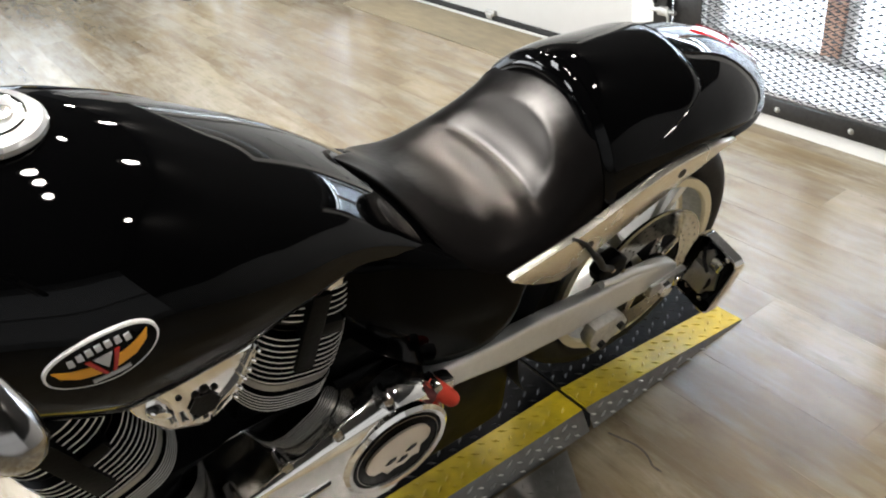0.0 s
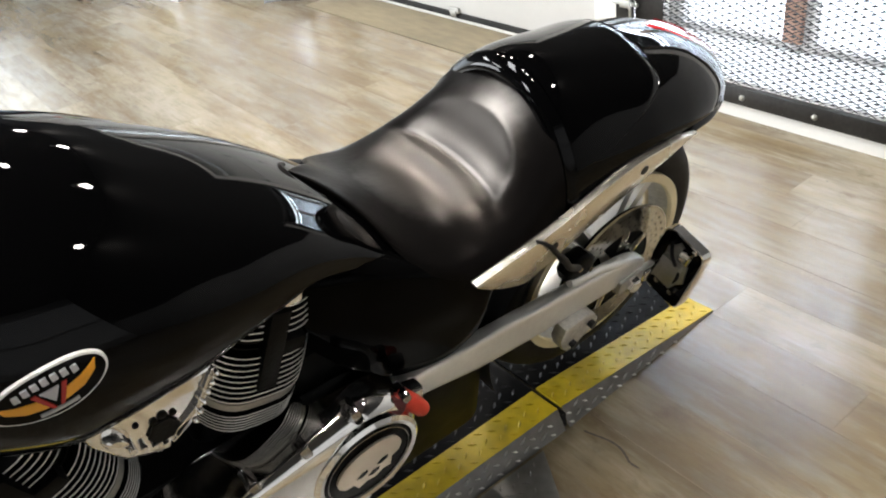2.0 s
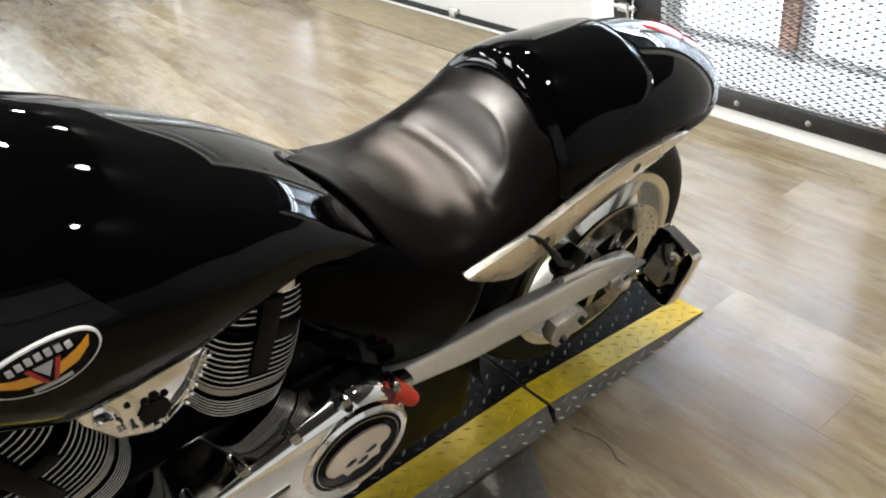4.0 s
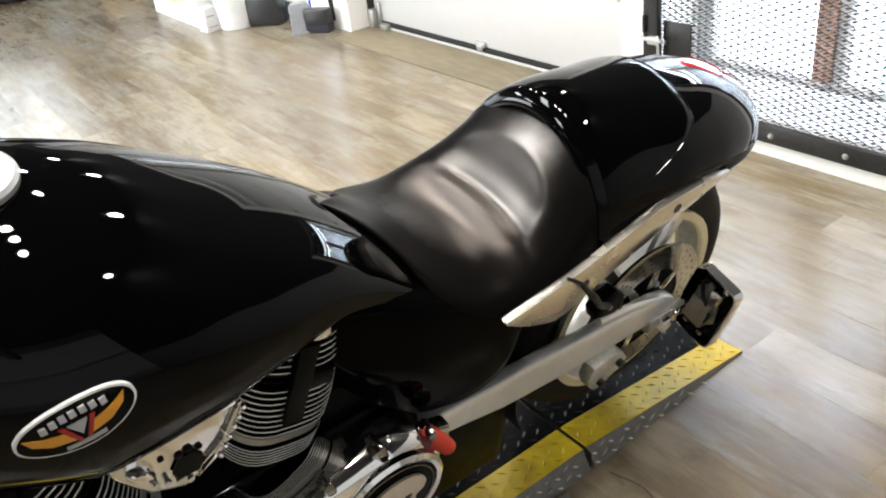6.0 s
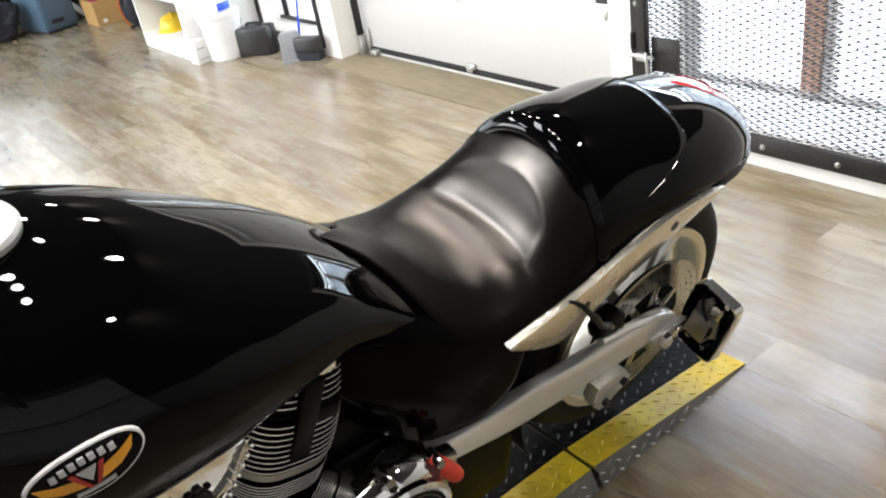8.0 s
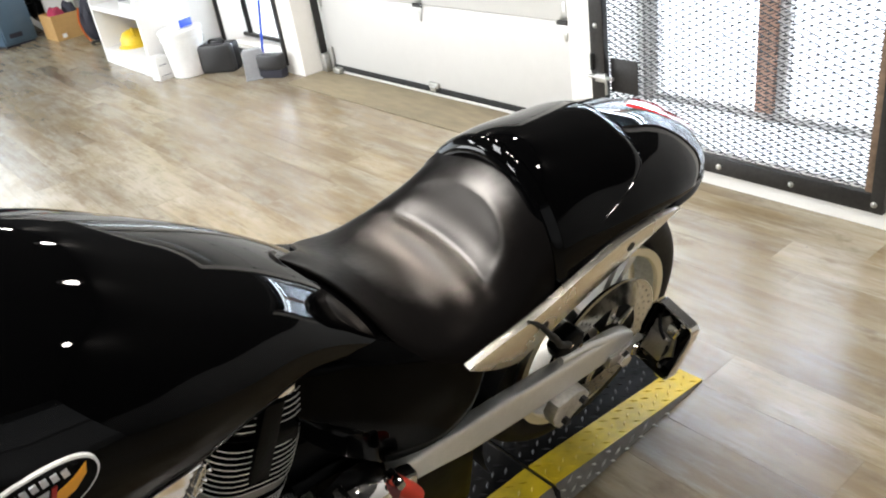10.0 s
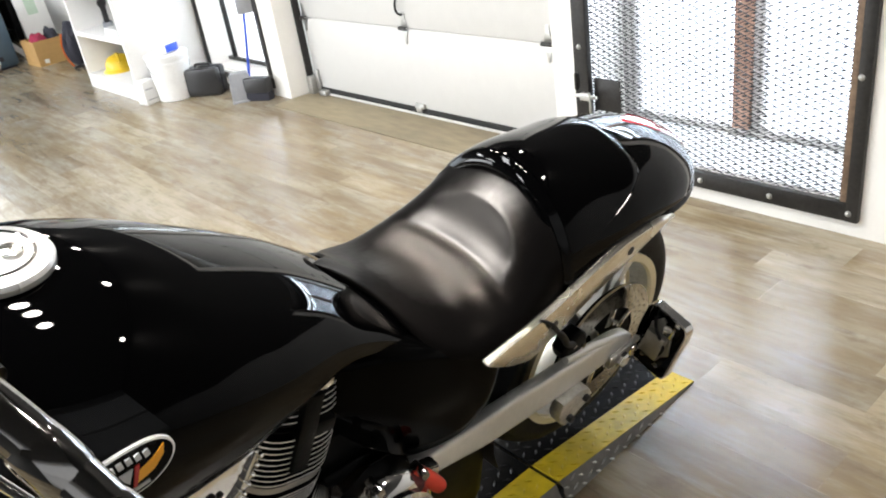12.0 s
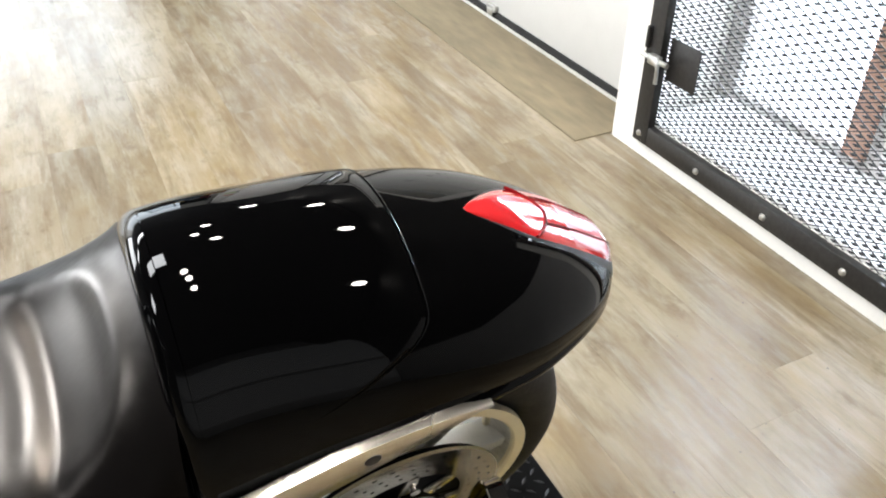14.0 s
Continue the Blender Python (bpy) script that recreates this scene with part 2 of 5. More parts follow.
PLY = material("worn_plywood", (0.2, 0.165, 0.105), 0.55, bump=0.0008, scale=28, spread=0.35, stretch=(1, 0.25, 1))
STEEL_BLACK = material("blackened_steel", (0.022, 0.021, 0.02), 0.42, metal=0.3, bump=0.0006, scale=70, spread=0.5)
MESH_STEEL = material("mesh_steel", (0.022, 0.022, 0.024), 0.45, metal=0.2, spread=0.3, scale=60)
GALV = material("galvanised_steel", (0.5, 0.5, 0.48), 0.4, metal=0.9, spread=0.2, scale=70)
TIMBER = material("brown_timber", (0.38, 0.21, 0.145), 0.55, bump=0.001, scale=30, spread=0.35, stretch=(1, 1, 0.12))
GREY_TIMBER = material("weathered_grey_timber", (0.5, 0.47, 0.45), 0.6, bump=0.001, scale=30, spread=0.35, stretch=(1, 1, 0.12))
RUST = material("rusty_steel", (0.15, 0.1, 0.065), 0.6, bump=0.0008, scale=60, spread=0.5)
CONCRETE = material("sill_concrete", (0.76, 0.755, 0.74), 0.7, bump=0.0015, scale=40, spread=0.3)
DARK_CEILING = material("ceiling_paint", (0.035, 0.0345, 0.034), 0.8, spread=0.2, scale=12)
CHARCOAL = material("charcoal_wall_paint", (0.014, 0.0135, 0.013), 0.75, spread=0.1, scale=12)
SOUTH_WALL = material("mid_grey_wall_paint", (0.42, 0.415, 0.41), 0.75, spread=0.1, scale=12)
GREY_WALL = material("grey_wall_paint", (0.06, 0.06, 0.06), 0.75, spread=0.1, scale=12)
PLANK = plank_material()
SHELF_WHITE = material("shelf_white", (0.8, 0.79, 0.77), 0.5, spread=0.03, scale=20)
DAYLIGHT = glow("daylight", (0.88, 0.94, 1.0), 1.55)


# ---- shape helpers ----
def finish(name, bm, mat, parent=None, label="", smooth=True):
    bmesh.ops.recalc_face_normals(bm, faces=bm.faces)
    me = bpy.data.meshes.new(name)
    bm.to_mesh(me)
    bm.free()
    if smooth:
        me.polygons.foreach_set("use_smooth", [True] * len(me.polygons))
        me.set_sharp_from_angle(angle=radians(38))
    me.materials.append(mat)
    ob = new(name, me)
    ob.parent = parent
    if label:
        tagged(ob, label)
    return ob


def part(name, bm, mat, parent, label=""):
    return finish(name, bm, mat, parent, label)


def root(name, m, label, category, group="", kind=""):
    ob = new(name)
    ob.empty_display_size = 0.1
    ob.matrix_world = m
    return tagged(ob, label, category, group, kind)


def box(x0, x1, y0, y1, z0, z1, bevel=0.0, bm=None, m=None, segs=2):
    bm = bm or bmesh.new()
    vs = [bm.verts.new(p) for p in ((x0, y0, z0), (x1, y0, z0), (x1, y1, z0), (x0, y1, z0), (x0, y0, z1), (x1, y0, z1), (x1, y1, z1), (x0, y1, z1))]
    fs = [bm.faces.new([vs[i] for i in f]) for f in ((3, 2, 1, 0), (4, 5, 6, 7), (0, 1, 5, 4), (1, 2, 6, 5), (2, 3, 7, 6), (3, 0, 4, 7))]
    if bevel:
        es = list({e for f in fs for e in f.edges})
        r = bmesh.ops.bevel(bm, geom=es, offset=bevel, segments=segs, affect="EDGES", profile=0.5)
        vs = list({v for f in r["faces"] for v in f.verts} | {v for v in vs if v.is_valid})
    if m is not None:
        bmesh.ops.transform(bm, matrix=m, verts=[v for v in vs if v.is_valid])
    return bm


def tube(points, radii, bm=None, n=16, caps=True, squash=1.0):
    """A round bar along points, with a radius for each."""
    bm = bm or bmesh.new()
    pts = [Vector(p) for p in points]
    if not hasattr(radii, "__len__"):
        radii = [radii] * len(pts)
    rings, side = [], None
    for i, p in enumerate(pts):
        d = (pts[min(i + 1, len(pts) - 1)] - pts[max(i - 1, 0)]).normalized()
        if side is None:
            side = d.orthogonal().normalized()
        side = (side - d * side.dot(d)).normalized()
        up = d.cross(side)
        rings.append([bm.verts.new(p + (side * math.cos(a) + up * math.sin(a) * squash) * radii[i]) for a in [2 * math.pi * k / n for k in range(n)]])
    for a, b in zip(rings, rings[1:]):
        for k in range(n):
            bm.faces.new((a[k], a[(k + 1) % n], b[(k + 1) % n], b[k]))
    if caps:
        bm.faces.new(rings[0][::-1])
        bm.faces.new(rings[-1])
    return bm


def lathe(profile, bm=None, n=48, axis="Y", m=None, closed=False):
    """Turns (radius, along) pairs about an axis."""
    bm = bm or bmesh.new()
    rings = []
    for r, h in profile:
        ring = []
        for k in range(n):
            a = 2 * math.pi * k / n
            c, s = r * math.cos(a), r * math.sin(a)
            p = Vector((c, h, s)) if axis == "Y" else Vector((c, s, h)) if axis == "Z" else Vector((h, c, s))
            ring.append(bm.verts.new(m @ p if m is not None else p))
        rings.append(ring)
    pairs = list(zip(rings, rings[1:])) + ([(rings[-1], rings[0])] if closed else [])
    for a, b in pairs:
        for k in range(n):
            bm.faces.new((a[k], a[(k + 1) % n], b[(k + 1) % n], b[k]))
    if not closed:
        for ring, flip in ((rings[0], True), (rings[-1], False)):
            if (ring[0].co - ring[n // 2].co).length > 1e-5:
                bm.faces.new(ring[::-1] if flip else ring)
    return bm


def grid(rows, bm=None, wrap=False):
    """A skin over rows of points."""
    bm = bm or bmesh.new()
    vs = [[bm.verts.new(p) for p in r] for r in rows]
    for a, b in zip(vs, vs[1:]):
        for k in range(len(a) - (0 if wrap else 1)):
            j = (k + 1) % len(a)
            bm.faces.new((a[k], a[j], b[j], b[k]))
    return bm


def slab(outline, y0, y1, bevel=0.0, bm=None, at=None, segs=2):
    """A plate with an outline in x and z between two y planes; at(p) may bend it."""
    bm = bm or bmesh.new()
    a = [bm.verts.new((x, y0, z)) for x, z in outline]
    b = [bm.verts.new((x, y1, z)) for x, z in outline]
    fs = [bm.faces.new(a), bm.faces.new(b[::-1])]
    n = len(outline)
    for k in range(n):
        fs.append(bm.faces.new((a[k], b[k], b[(k + 1) % n], a[(k + 1) % n])))
    vs = a + b
    if bevel:
        es = [e for f in fs[:2] for e in f.edges]
        r = bmesh.ops.bevel(bm, geom=es, offset=bevel, segments=segs, affect="EDGES", profile=0.5)
        vs = list({v for f in r["faces"] for v in f.verts} | {v for v in vs if v.is_valid})
    if at:
        for v in vs:
            v.co = at(v.co)
    return bm


def curve(xs, ys):
    """A smooth line through the knots, with no overshoot."""
    xs, ys = np.array(xs, float), np.array(ys, float)
    d = np.diff(ys) / np.diff(xs)
    g = np.zeros(len(xs))
    g[0], g[-1] = d[0], d[-1]
    for i in range(1, len(xs) - 1):
        if d[i - 1] * d[i] > 0:
            h0, h1 = xs[i] - xs[i - 1], xs[i + 1] - xs[i]
            w0, w1 = 2 * h1 + h0, h1 + 2 * h0
            g[i] = (w0 + w1) / (w0 / d[i - 1] + w1 / d[i])

    def at(x):
        x = min(max(x, xs[0]), xs[-1])
        i = min(int(np.searchsorted(xs, x, "right")) - 1, len(xs) - 2)
        h = xs[i + 1] - xs[i]
        t = (x - xs[i]) / h
        return float((2 * t ** 3 - 3 * t ** 2 + 1) * ys[i] + (t ** 3 - 2 * t ** 2 + t) * h * g[i] + (-2 * t ** 3 + 3 * t ** 2) * ys[i + 1] + (t ** 3 - t ** 2) * h * g[i + 1])

    return at


def spline(xs, ys):
    """A natural cubic through the knots: no kinks in its bend."""
    xs, ys = np.array(xs, float), np.array(ys, float)
    n = len(xs)
    h = np.diff(xs)
    a, b = np.eye(n), np.zeros(n)
    for i in range(1, n - 1):
        a[i, i - 1:i + 2] = h[i - 1], 2 * (h[i - 1] + h[i]), h[i]
        b[i] = 6 * ((ys[i + 1] - ys[i]) / h[i] - (ys[i] - ys[i - 1]) / h[i - 1])
    k = np.linalg.solve(a, b)

    def at(x):
        i = min(max(int(np.searchsorted(xs, x, "right")) - 1, 0), n - 2)
        p, q = xs[i + 1] - x, x - xs[i]
        return float((k[i] * p ** 3 + k[i + 1] * q ** 3) / (6 * h[i]) + (ys[i] / h[i] - k[i] * h[i] / 6) * p + (ys[i + 1] / h[i] - k[i + 1] * h[i] / 6) * q)

    return at


def rounded(points, r=0.3, n=5):
    """A smooth run through a few points."""
    pts = [Vector(p) for p in points]
    out = []
    for i in range(len(pts) - 1):
        a, b, c, d = pts[max(i - 1, 0)], pts[i], pts[i + 1], pts[min(i + 2, len(pts) - 1)]
        for k in range(n):
            t = k / n
            out.append(0.5 * ((2 * b) + (c - a) * t + (2 * a - 5 * b + 4 * c - d) * t * t + (3 * b - a - 3 * c + d) * t ** 3))
    return out + [pts[-1]]


def structure(name, bm, mat, label, category):
    return tagged(finish(name, bm, mat), label, category, kind="structure")


# ---- room shell ----
WX = 2.53          # inner face of the window wall
GATE = (0.795, 1.96)
DOOR = (2.09, 4.34)
WIN2 = (4.52, 5.42)
HEAD = 1.9         # where the white paint ends
FAR, BACK, LEFT = 9.8, BACK_WALL, -4.2
floor = structure("floor", box(LEFT - 0.2, 3.2, BACK - 0.2, FAR + 0.2, -0.12, -0.004), SUBFLOOR, "dark subfloor under the vinyl planks", "floor")
structure("ceiling", box(LEFT - 0.2, 3.2, BACK - 0.2, FAR + 0.2, CEILING, CEILING + 0.12), DARK_CEILING, "grey painted shop ceiling", "ceiling")


def wall_with_openings():
    bm = bmesh.new()
    T = WX + 0.42
    H = HEAD
    runs = [(0.70, GATE[0] + 0.06, 0, 1.42), (GATE[0] + 0.06, GATE[1] - 0.005, 0, 0.12),
            (DOOR[0], DOOR[1], 1.86, H), (DOOR[1], WIN2[0] + 0.05, 0, H), (WIN2[0] + 0.05, WIN2[1] - 0.05, 0, 0.1), (WIN2[0] + 0.05, WIN2[1] - 0.05, 1.86, H), (WIN2[1] - 0.05, FAR, 0, H)]
    for y0, y1, z0, z1 in runs:
        box(WX, T, y0, y1, z0, z1, bm=bm)
    # the pier between window and garage door, its window side splayed
    slab([(WX, GATE[1] - 0.005), (T, 2.03), (T, DOOR[0]), (WX, DOOR[0])], 0, H, bm=bm, at=lambda v: Vector((v.x, v.z, v.y)))
    return bm


structure("wall_east", wall_with_openings(), WALL, "white painted wall with window and door openings", "wall")
dark = bmesh.new()
box(WX, WX + 0.42, BACK, FAR, HEAD, CEILING, bm=dark)
box(WX, WX + 0.42, BACK, 0.70, 1.15, HEAD, bm=dark)
box(WX, WX + 0.42, 0.70, GATE[1] - 0.005, 1.42, HEAD, bm=dark)
structure("wall_upper", dark, CHARCOAL, "charcoal painted bulkhead and wall beside the window", "wall")
structure("wall_dado", box(WX, WX + 0.42, BACK, 0.70, 0, 1.15), SOUTH_WALL, "grey painted lower wall beside the window", "wall")
structure("wall_north", box(LEFT, WX, FAR, FAR + 0.15, 0, CEILING), WALL, "white painted far wall of the shop", "wall")
structure("wall_south", box(LEFT, WX, BACK - 0.15, BACK, 0, CEILING), SOUTH_WALL, "grey painted wall", "wall")
structure("wall_west", box(LEFT - 0.15, LEFT, BACK, FAR, 0, CEILING), GREY_WALL, "grey painted wall", "wall")


# ---- gated window ----
def gate(name, y0, y1, z0, z1, label, latch=True):
    g = root(name, pose(WX - 0.022, 0, 0), label, "window gate")
    w, t = 0.068, 0.03
    part("stile", box(0, t, y0, y0 + 0.042, z0, z1, 0.003), STEEL_BLACK, g)
    part("stile", box(0, t, y1 - w, y1, z0, z1, 0.003), STEEL_BLACK, g)
    part("bottom_rail", box(0.001, t, y0 + 0.042, y1 - w, z0, z0 + 0.064, 0.003), STEEL_BLACK, g)
    part("top_rail", box(0.001, t, y0 + 0.042, y1 - w, z1 - 0.064, z1, 0.003), STEEL_BLACK, g)
    n = 4
    for k in range(n + 1):
        y = y1 - 0.03 - (y1 - y0 - 0.06) * k / n
        part("bolt", lathe([(0.001, -0.008), (0.007, -0.006), (0.011, 0.0), (0.011, 0.004)], axis="X", n=12, m=pose(0, y, z0 + 0.03)), GALV, g)
    for y in (y0 + 0.03, y1 - 0.03):
        for z in (0.55, 1.0):
            part("bolt", lathe([(0.001, -0.008), (0.007, -0.006), (0.011, 0.0), (0.011, 0.004)], axis="X", n=12, m=pose(0, y, z)), GALV, g)
    # expanded metal: long diamonds, strands across both ways
    bm = bmesh.new()
    dy, dz = 0.055, 0.025
    ya, yb, za, zb = y0 + w - 0.02, y1 - w + 0.008, z0 + 0.058, z1 - 0.058
    slope = dz / dy

    def strand(p, q):
        d = (q - p).normalized()
        s = d.cross(Vector((1, 0, 0))) * 0.0013
        x = Vector((0.0013, 0, 0))
        ring = [[bm.verts.new(e + o) for o in (s - x, s + x, -s + x, -s - x)] for e in (p, q)]
        for k in range(4):
            bm.faces.new((ring[0][k], ring[0][(k + 1) % 4], ring[1][(k + 1) % 4], ring[1][k]))

    c = za - (yb - ya) * slope
    while c < zb:
        for sgn in (1, -1):
            # z = c + slope * (y - ya), mirrored for the other family
            lo, hi = max(0.0, (za - c) / slope), min(yb - ya, (zb - c) / slope)
            if hi > lo:
                a, b = (ya + lo, ya + hi) if sgn > 0 else (yb - lo, yb - hi)
                strand(Vector((t + 0.004, a, c + slope * lo)), Vector((t + 0.004, b, c + slope * hi)))
        c += dz
    # the thicker knots where the strands meet
    kz, row = za + dz / 2, 0
    while kz < zb:
        ky = ya + (dy / 2 if row % 2 else 0.0)
        while ky < yb:
            kb = [bm.verts.new((t + 0.004 + a, ky + b * 0.011, kz + c * 0.0036)) for a in (-0.0026, 0.0026) for b, c in ((-1, 0), (0, -1), (1, 0), (0, 1))]
            for q in ((3, 2, 1, 0), (4, 5, 6, 7)):
                bm.faces.new([kb[i] for i in q])
            for i in range(4):
                bm.faces.new((kb[i], kb[(i + 1) % 4], kb[(i + 1) % 4 + 4], kb[i + 4]))
            ky += dy
        kz += dz / 2
        row += 1
    tagged(part("mesh_panel", bm, MESH_STEEL, g, "dark expanded metal mesh"), kind="stuff")
    part("rusty_angle", box(0.008, t + 0.012, y0 + 0.0425, y0 + 0.066, z0 + 0.0645, z1 - 0.0645, 0.003), RUST, g, "rusty brown angle iron")
    if latch:
        part("latch_plate", box(t, t + 0.004, y1 - 0.205, y1 - 0.075, 0.285, 0.42, 0.001), STEEL_BLACK, g)
        body = part("latch", box(-0.02, 0.0, y1 - 0.083, y1 - 0.035, 0.335, 0.365, 0.003), GALV, g, "zinc plated slide latch")
        part("latch_handle", tube(rounded([(-0.02, y1 - 0.085, 0.37), (-0.032, y1 - 0.095, 0.365), (-0.036, y1 - 0.105, 0.34), (-0.034, y1 - 0.104, 0.295)], n=6), 0.006, n=10), GALV, body)
        part("latch_bolt", tube([(-0.012, y1 - 0.12, 0.352), (-0.012, y1 + 0.0, 0.352)], 0.008, n=12), GALV, body)
        part("hinge", tube([(-0.006, y1 - 0.012, 0.375), (-0.006, y1 - 0.012, 0.44)], 0.008, n=12), STEEL_BLACK, g)
    return g


gate("window_gate", GATE[0], GATE[1], 0.058, 1.46, "black steel framed window gate with expanded metal mesh")


def window(name, y0, y1, x, label):
    w = root(name, pose(0, 0, 0), label, "window", kind="structure")
    part("window_sill", box(WX + 0.012, x + 0.03, y0 + 0.065, y1 - 0.06, 0.1205, 0.135, 0.002), CONCRETE, w, "dusty white sill")
    part("window_frame", box(x, x + 0.05, y1 - 0.068, y1 - 0.03, 0.12, 1.42, 0.004), GREY_TIMBER, w)
    part("window_frame", box(x + 0.01, x + 0.06, y1 - 0.03, y1 + 0.008, 0.12, 1.42, 0.004), GREY_TIMBER, w)
    part("window_frame", box(x, x + 0.05, y0 + 0.0602, y0 + 0.11, 0.135, 1.42, 0.004), GREY_TIMBER, w)
    part("window_frame", box(x + 0.002, x + 0.048, y0 + 0.11, y1 - 0.068, 0.135, 0.165, 0.004), GREY_TIMBER, w)
    part("window_frame", box(x + 0.002, x + 0.048, y0 + 0.11, y1 - 0.068, 1.37, 1.42, 0.004), GREY_TIMBER, w)
    part("mullion", box(x - 0.012, x + 0.045, 1.388, 1.463, 0.165, 1.37, 0.004), TIMBER, w, "reddish brown timber mullion")
    part("casement_stile", box(x + 0.004, x + 0.045, 1.346, 1.3875, 0.165, 1.37, 0.004), GREY_TIMBER, w)
    for a, b in ((y0 + 0.11, 1.346), (1.463, y1 - 0.068)):
        ob = part("pane", box(x + 0.02, x + 0.025, a + 0.001, b - 0.001, 0.166, 1.369), glass("pane_glass", (0.96, 0.98, 1.0)), w)
        ob.visible_shadow = False
    return w


window("window_1", GATE[0] - 0.02, 1.998, 2.88, "bright window with a timber mullion behind the gate")
structure("backdrop", box(3.15, 3.16, -0.6, 7.2, -0.1, 2.9), DAYLIGHT, "overexposed white daylight outside", "daylight")


# ---- sectional garage door ----
def garage_door():
    y0, y1, x = DOOR[0] + 0.02, DOOR[1] - 0.05, 2.70
    d = root("garage_door", pose(0, 0, 0), "closed white sectional garage door with dark bottom seal", "garage door")
    h = 0.44
    for k in range(4):
        z = 0.045 + k * h
        panel = part("door_section", box(x, x + 0.045, y0, y1, z + 0.001, z + h - 0.001, 0.003), DOOR_WHITE, d)
        for y in (2.262, 3.28, 4.265):
            if k:
                # a galvanised hinge: two pointed leaves round a dark knuckle
                hb = slab([(y - 0.028, z + 0.01), (y + 0.028, z + 0.01), (y + 0.012, z + 0.05), (y + 0.006, z + 0.085), (y - 0.006, z + 0.085), (y - 0.012, z + 0.05)], x - 0.005, x - 0.0005, 0.0012, at=lambda v: Vector((v.y, v.x, v.z)))
                slab([(y - 0.028, z - 0.01), (y + 0.028, z - 0.01), (y + 0.012, z - 0.05), (y + 0.006, z - 0.085), (y - 0.006, z - 0.085), (y - 0.012, z - 0.05)], x - 0.005, x - 0.0005, 0.0012, bm=hb, at=lambda v: Vector((v.y, v.x, v.z)))
                hinge = part("hinge", hb, GALV, panel, "galvanised hinge")
                part("knuckle", tube([(x - 0.014, y - 0.03, z), (x - 0.014, y + 0.03, z)], 0.011, n=12), STEEL_BLACK, hinge)
                part("hinge_pin", tube([(x - 0.016, y - 0.045, z + 0.002), (x - 0.016, y + 0.045, z + 0.002)], 0.004, n=8), GALV, hinge)
    part("bottom_seal", box(x - 0.008, x + 0.05, y0, y1, 0.012, 0.046, 0.004), DARK_GAP, d, "black rubber bottom seal")
    part("seal_retainer", box(x - 0.016, x - 0.0085, y0, y1, 0.0055, 0.018, 0.001), DOOR_WHITE, d, "pale strip under the seal")
    part("bottom_bracket", box(x - 0.02, x - 0.001, 3.20, 3.275, 0.046, 0.075, 0.003), GALV, d)
    part("bottom_bracket", box(x - 0.026, x - 0.02, 3.215, 3.26, 0.03, 0.06, 0.002), GALV, d)
    hd = part("lift_handle", tube(rounded([(x, 3.268, 0.665), (x - 0.02, 3.27, 0.662), (x - 0.032, 3.283, 0.64), (x - 0.036, 3.292, 0.60), (x - 0.03, 3.288, 0.57), (x - 0.008, 3.28, 0.556)], n=6), 0.0065, n=10), STEEL_BLACK, d, "black lift handle")
    part("handle_plate", box(x - 0.004, x - 0.0005, 3.255, 3.285, 0.645, 0.69, 0.001), GALV, hd)
    part("handle_plate", box(x - 0.004, x - 0.0005, 3.265, 3.295, 0.535, 0.572, 0.001), GALV, hd)
    part("track", box(x - 0.05, x - 0.004, y1 + 0.004, y1 + 0.02, 0.1, 1.85, 0.003), STEEL_BLACK, d, "dark vertical track")
    part("track", box(x - 0.045, x + 0.02, y0 - 0.018, y0 - 0.004, 0.05, 1.85, 0.003), GALV, d, "galvanised vertical track")
    part("track_foot", box(x - 0.055, x - 0.003, y1 - 0.03, y1 + 0.022, 0.007, 0.12, 0.003), GALV, d)
    part("track_foot", box(x - 0.02, x - 0.004, y1 - 0.065, y1 - 0.031, 0.03, 0.16, 0.003), GALV, d)
    part("corner_bracket", box(x - 0.05, x - 0.009, 4.13, 4.2, 0.008, 0.04, 0.004), GALV, d)
    lock = part("slide_lock", box(x - 0.012, x - 0.0005, 2.21, 2.30, 0.70, 0.80, 0.003), GALV, d, "galvanised slide lock")
    part("lock_bar", box(x - 0.022, x - 0.0125, 2.24, 2.38, 0.742, 0.762, 0.004), STEEL_BLACK, lock)
    part("door_stile", box(x - 0.004, x - 0.0005, 2.205, 2.23, 0.06, 0.15, 0.001), GALV, d)
    return d


garage_door()
structure("threshold_board", box(2.385, 2.745, DOOR[0] + 0.012, DOOR[1] - 0.005, -0.002, 0.005, 0.001), PLY, "worn brown plywood threshold in front of the garage door", "threshold")


# ---- motorcycle ----
# local axes: x to the rear from the rear axle, y to the bike's right, z up its own (leaning) middle plane
BIKE = pose(1.15, 0.959, 0.063, 15, 0, 0)
bike = root("motorcycle", BIKE, "gloss black cruiser motorcycle leaning on its side stand", "motorcycle")


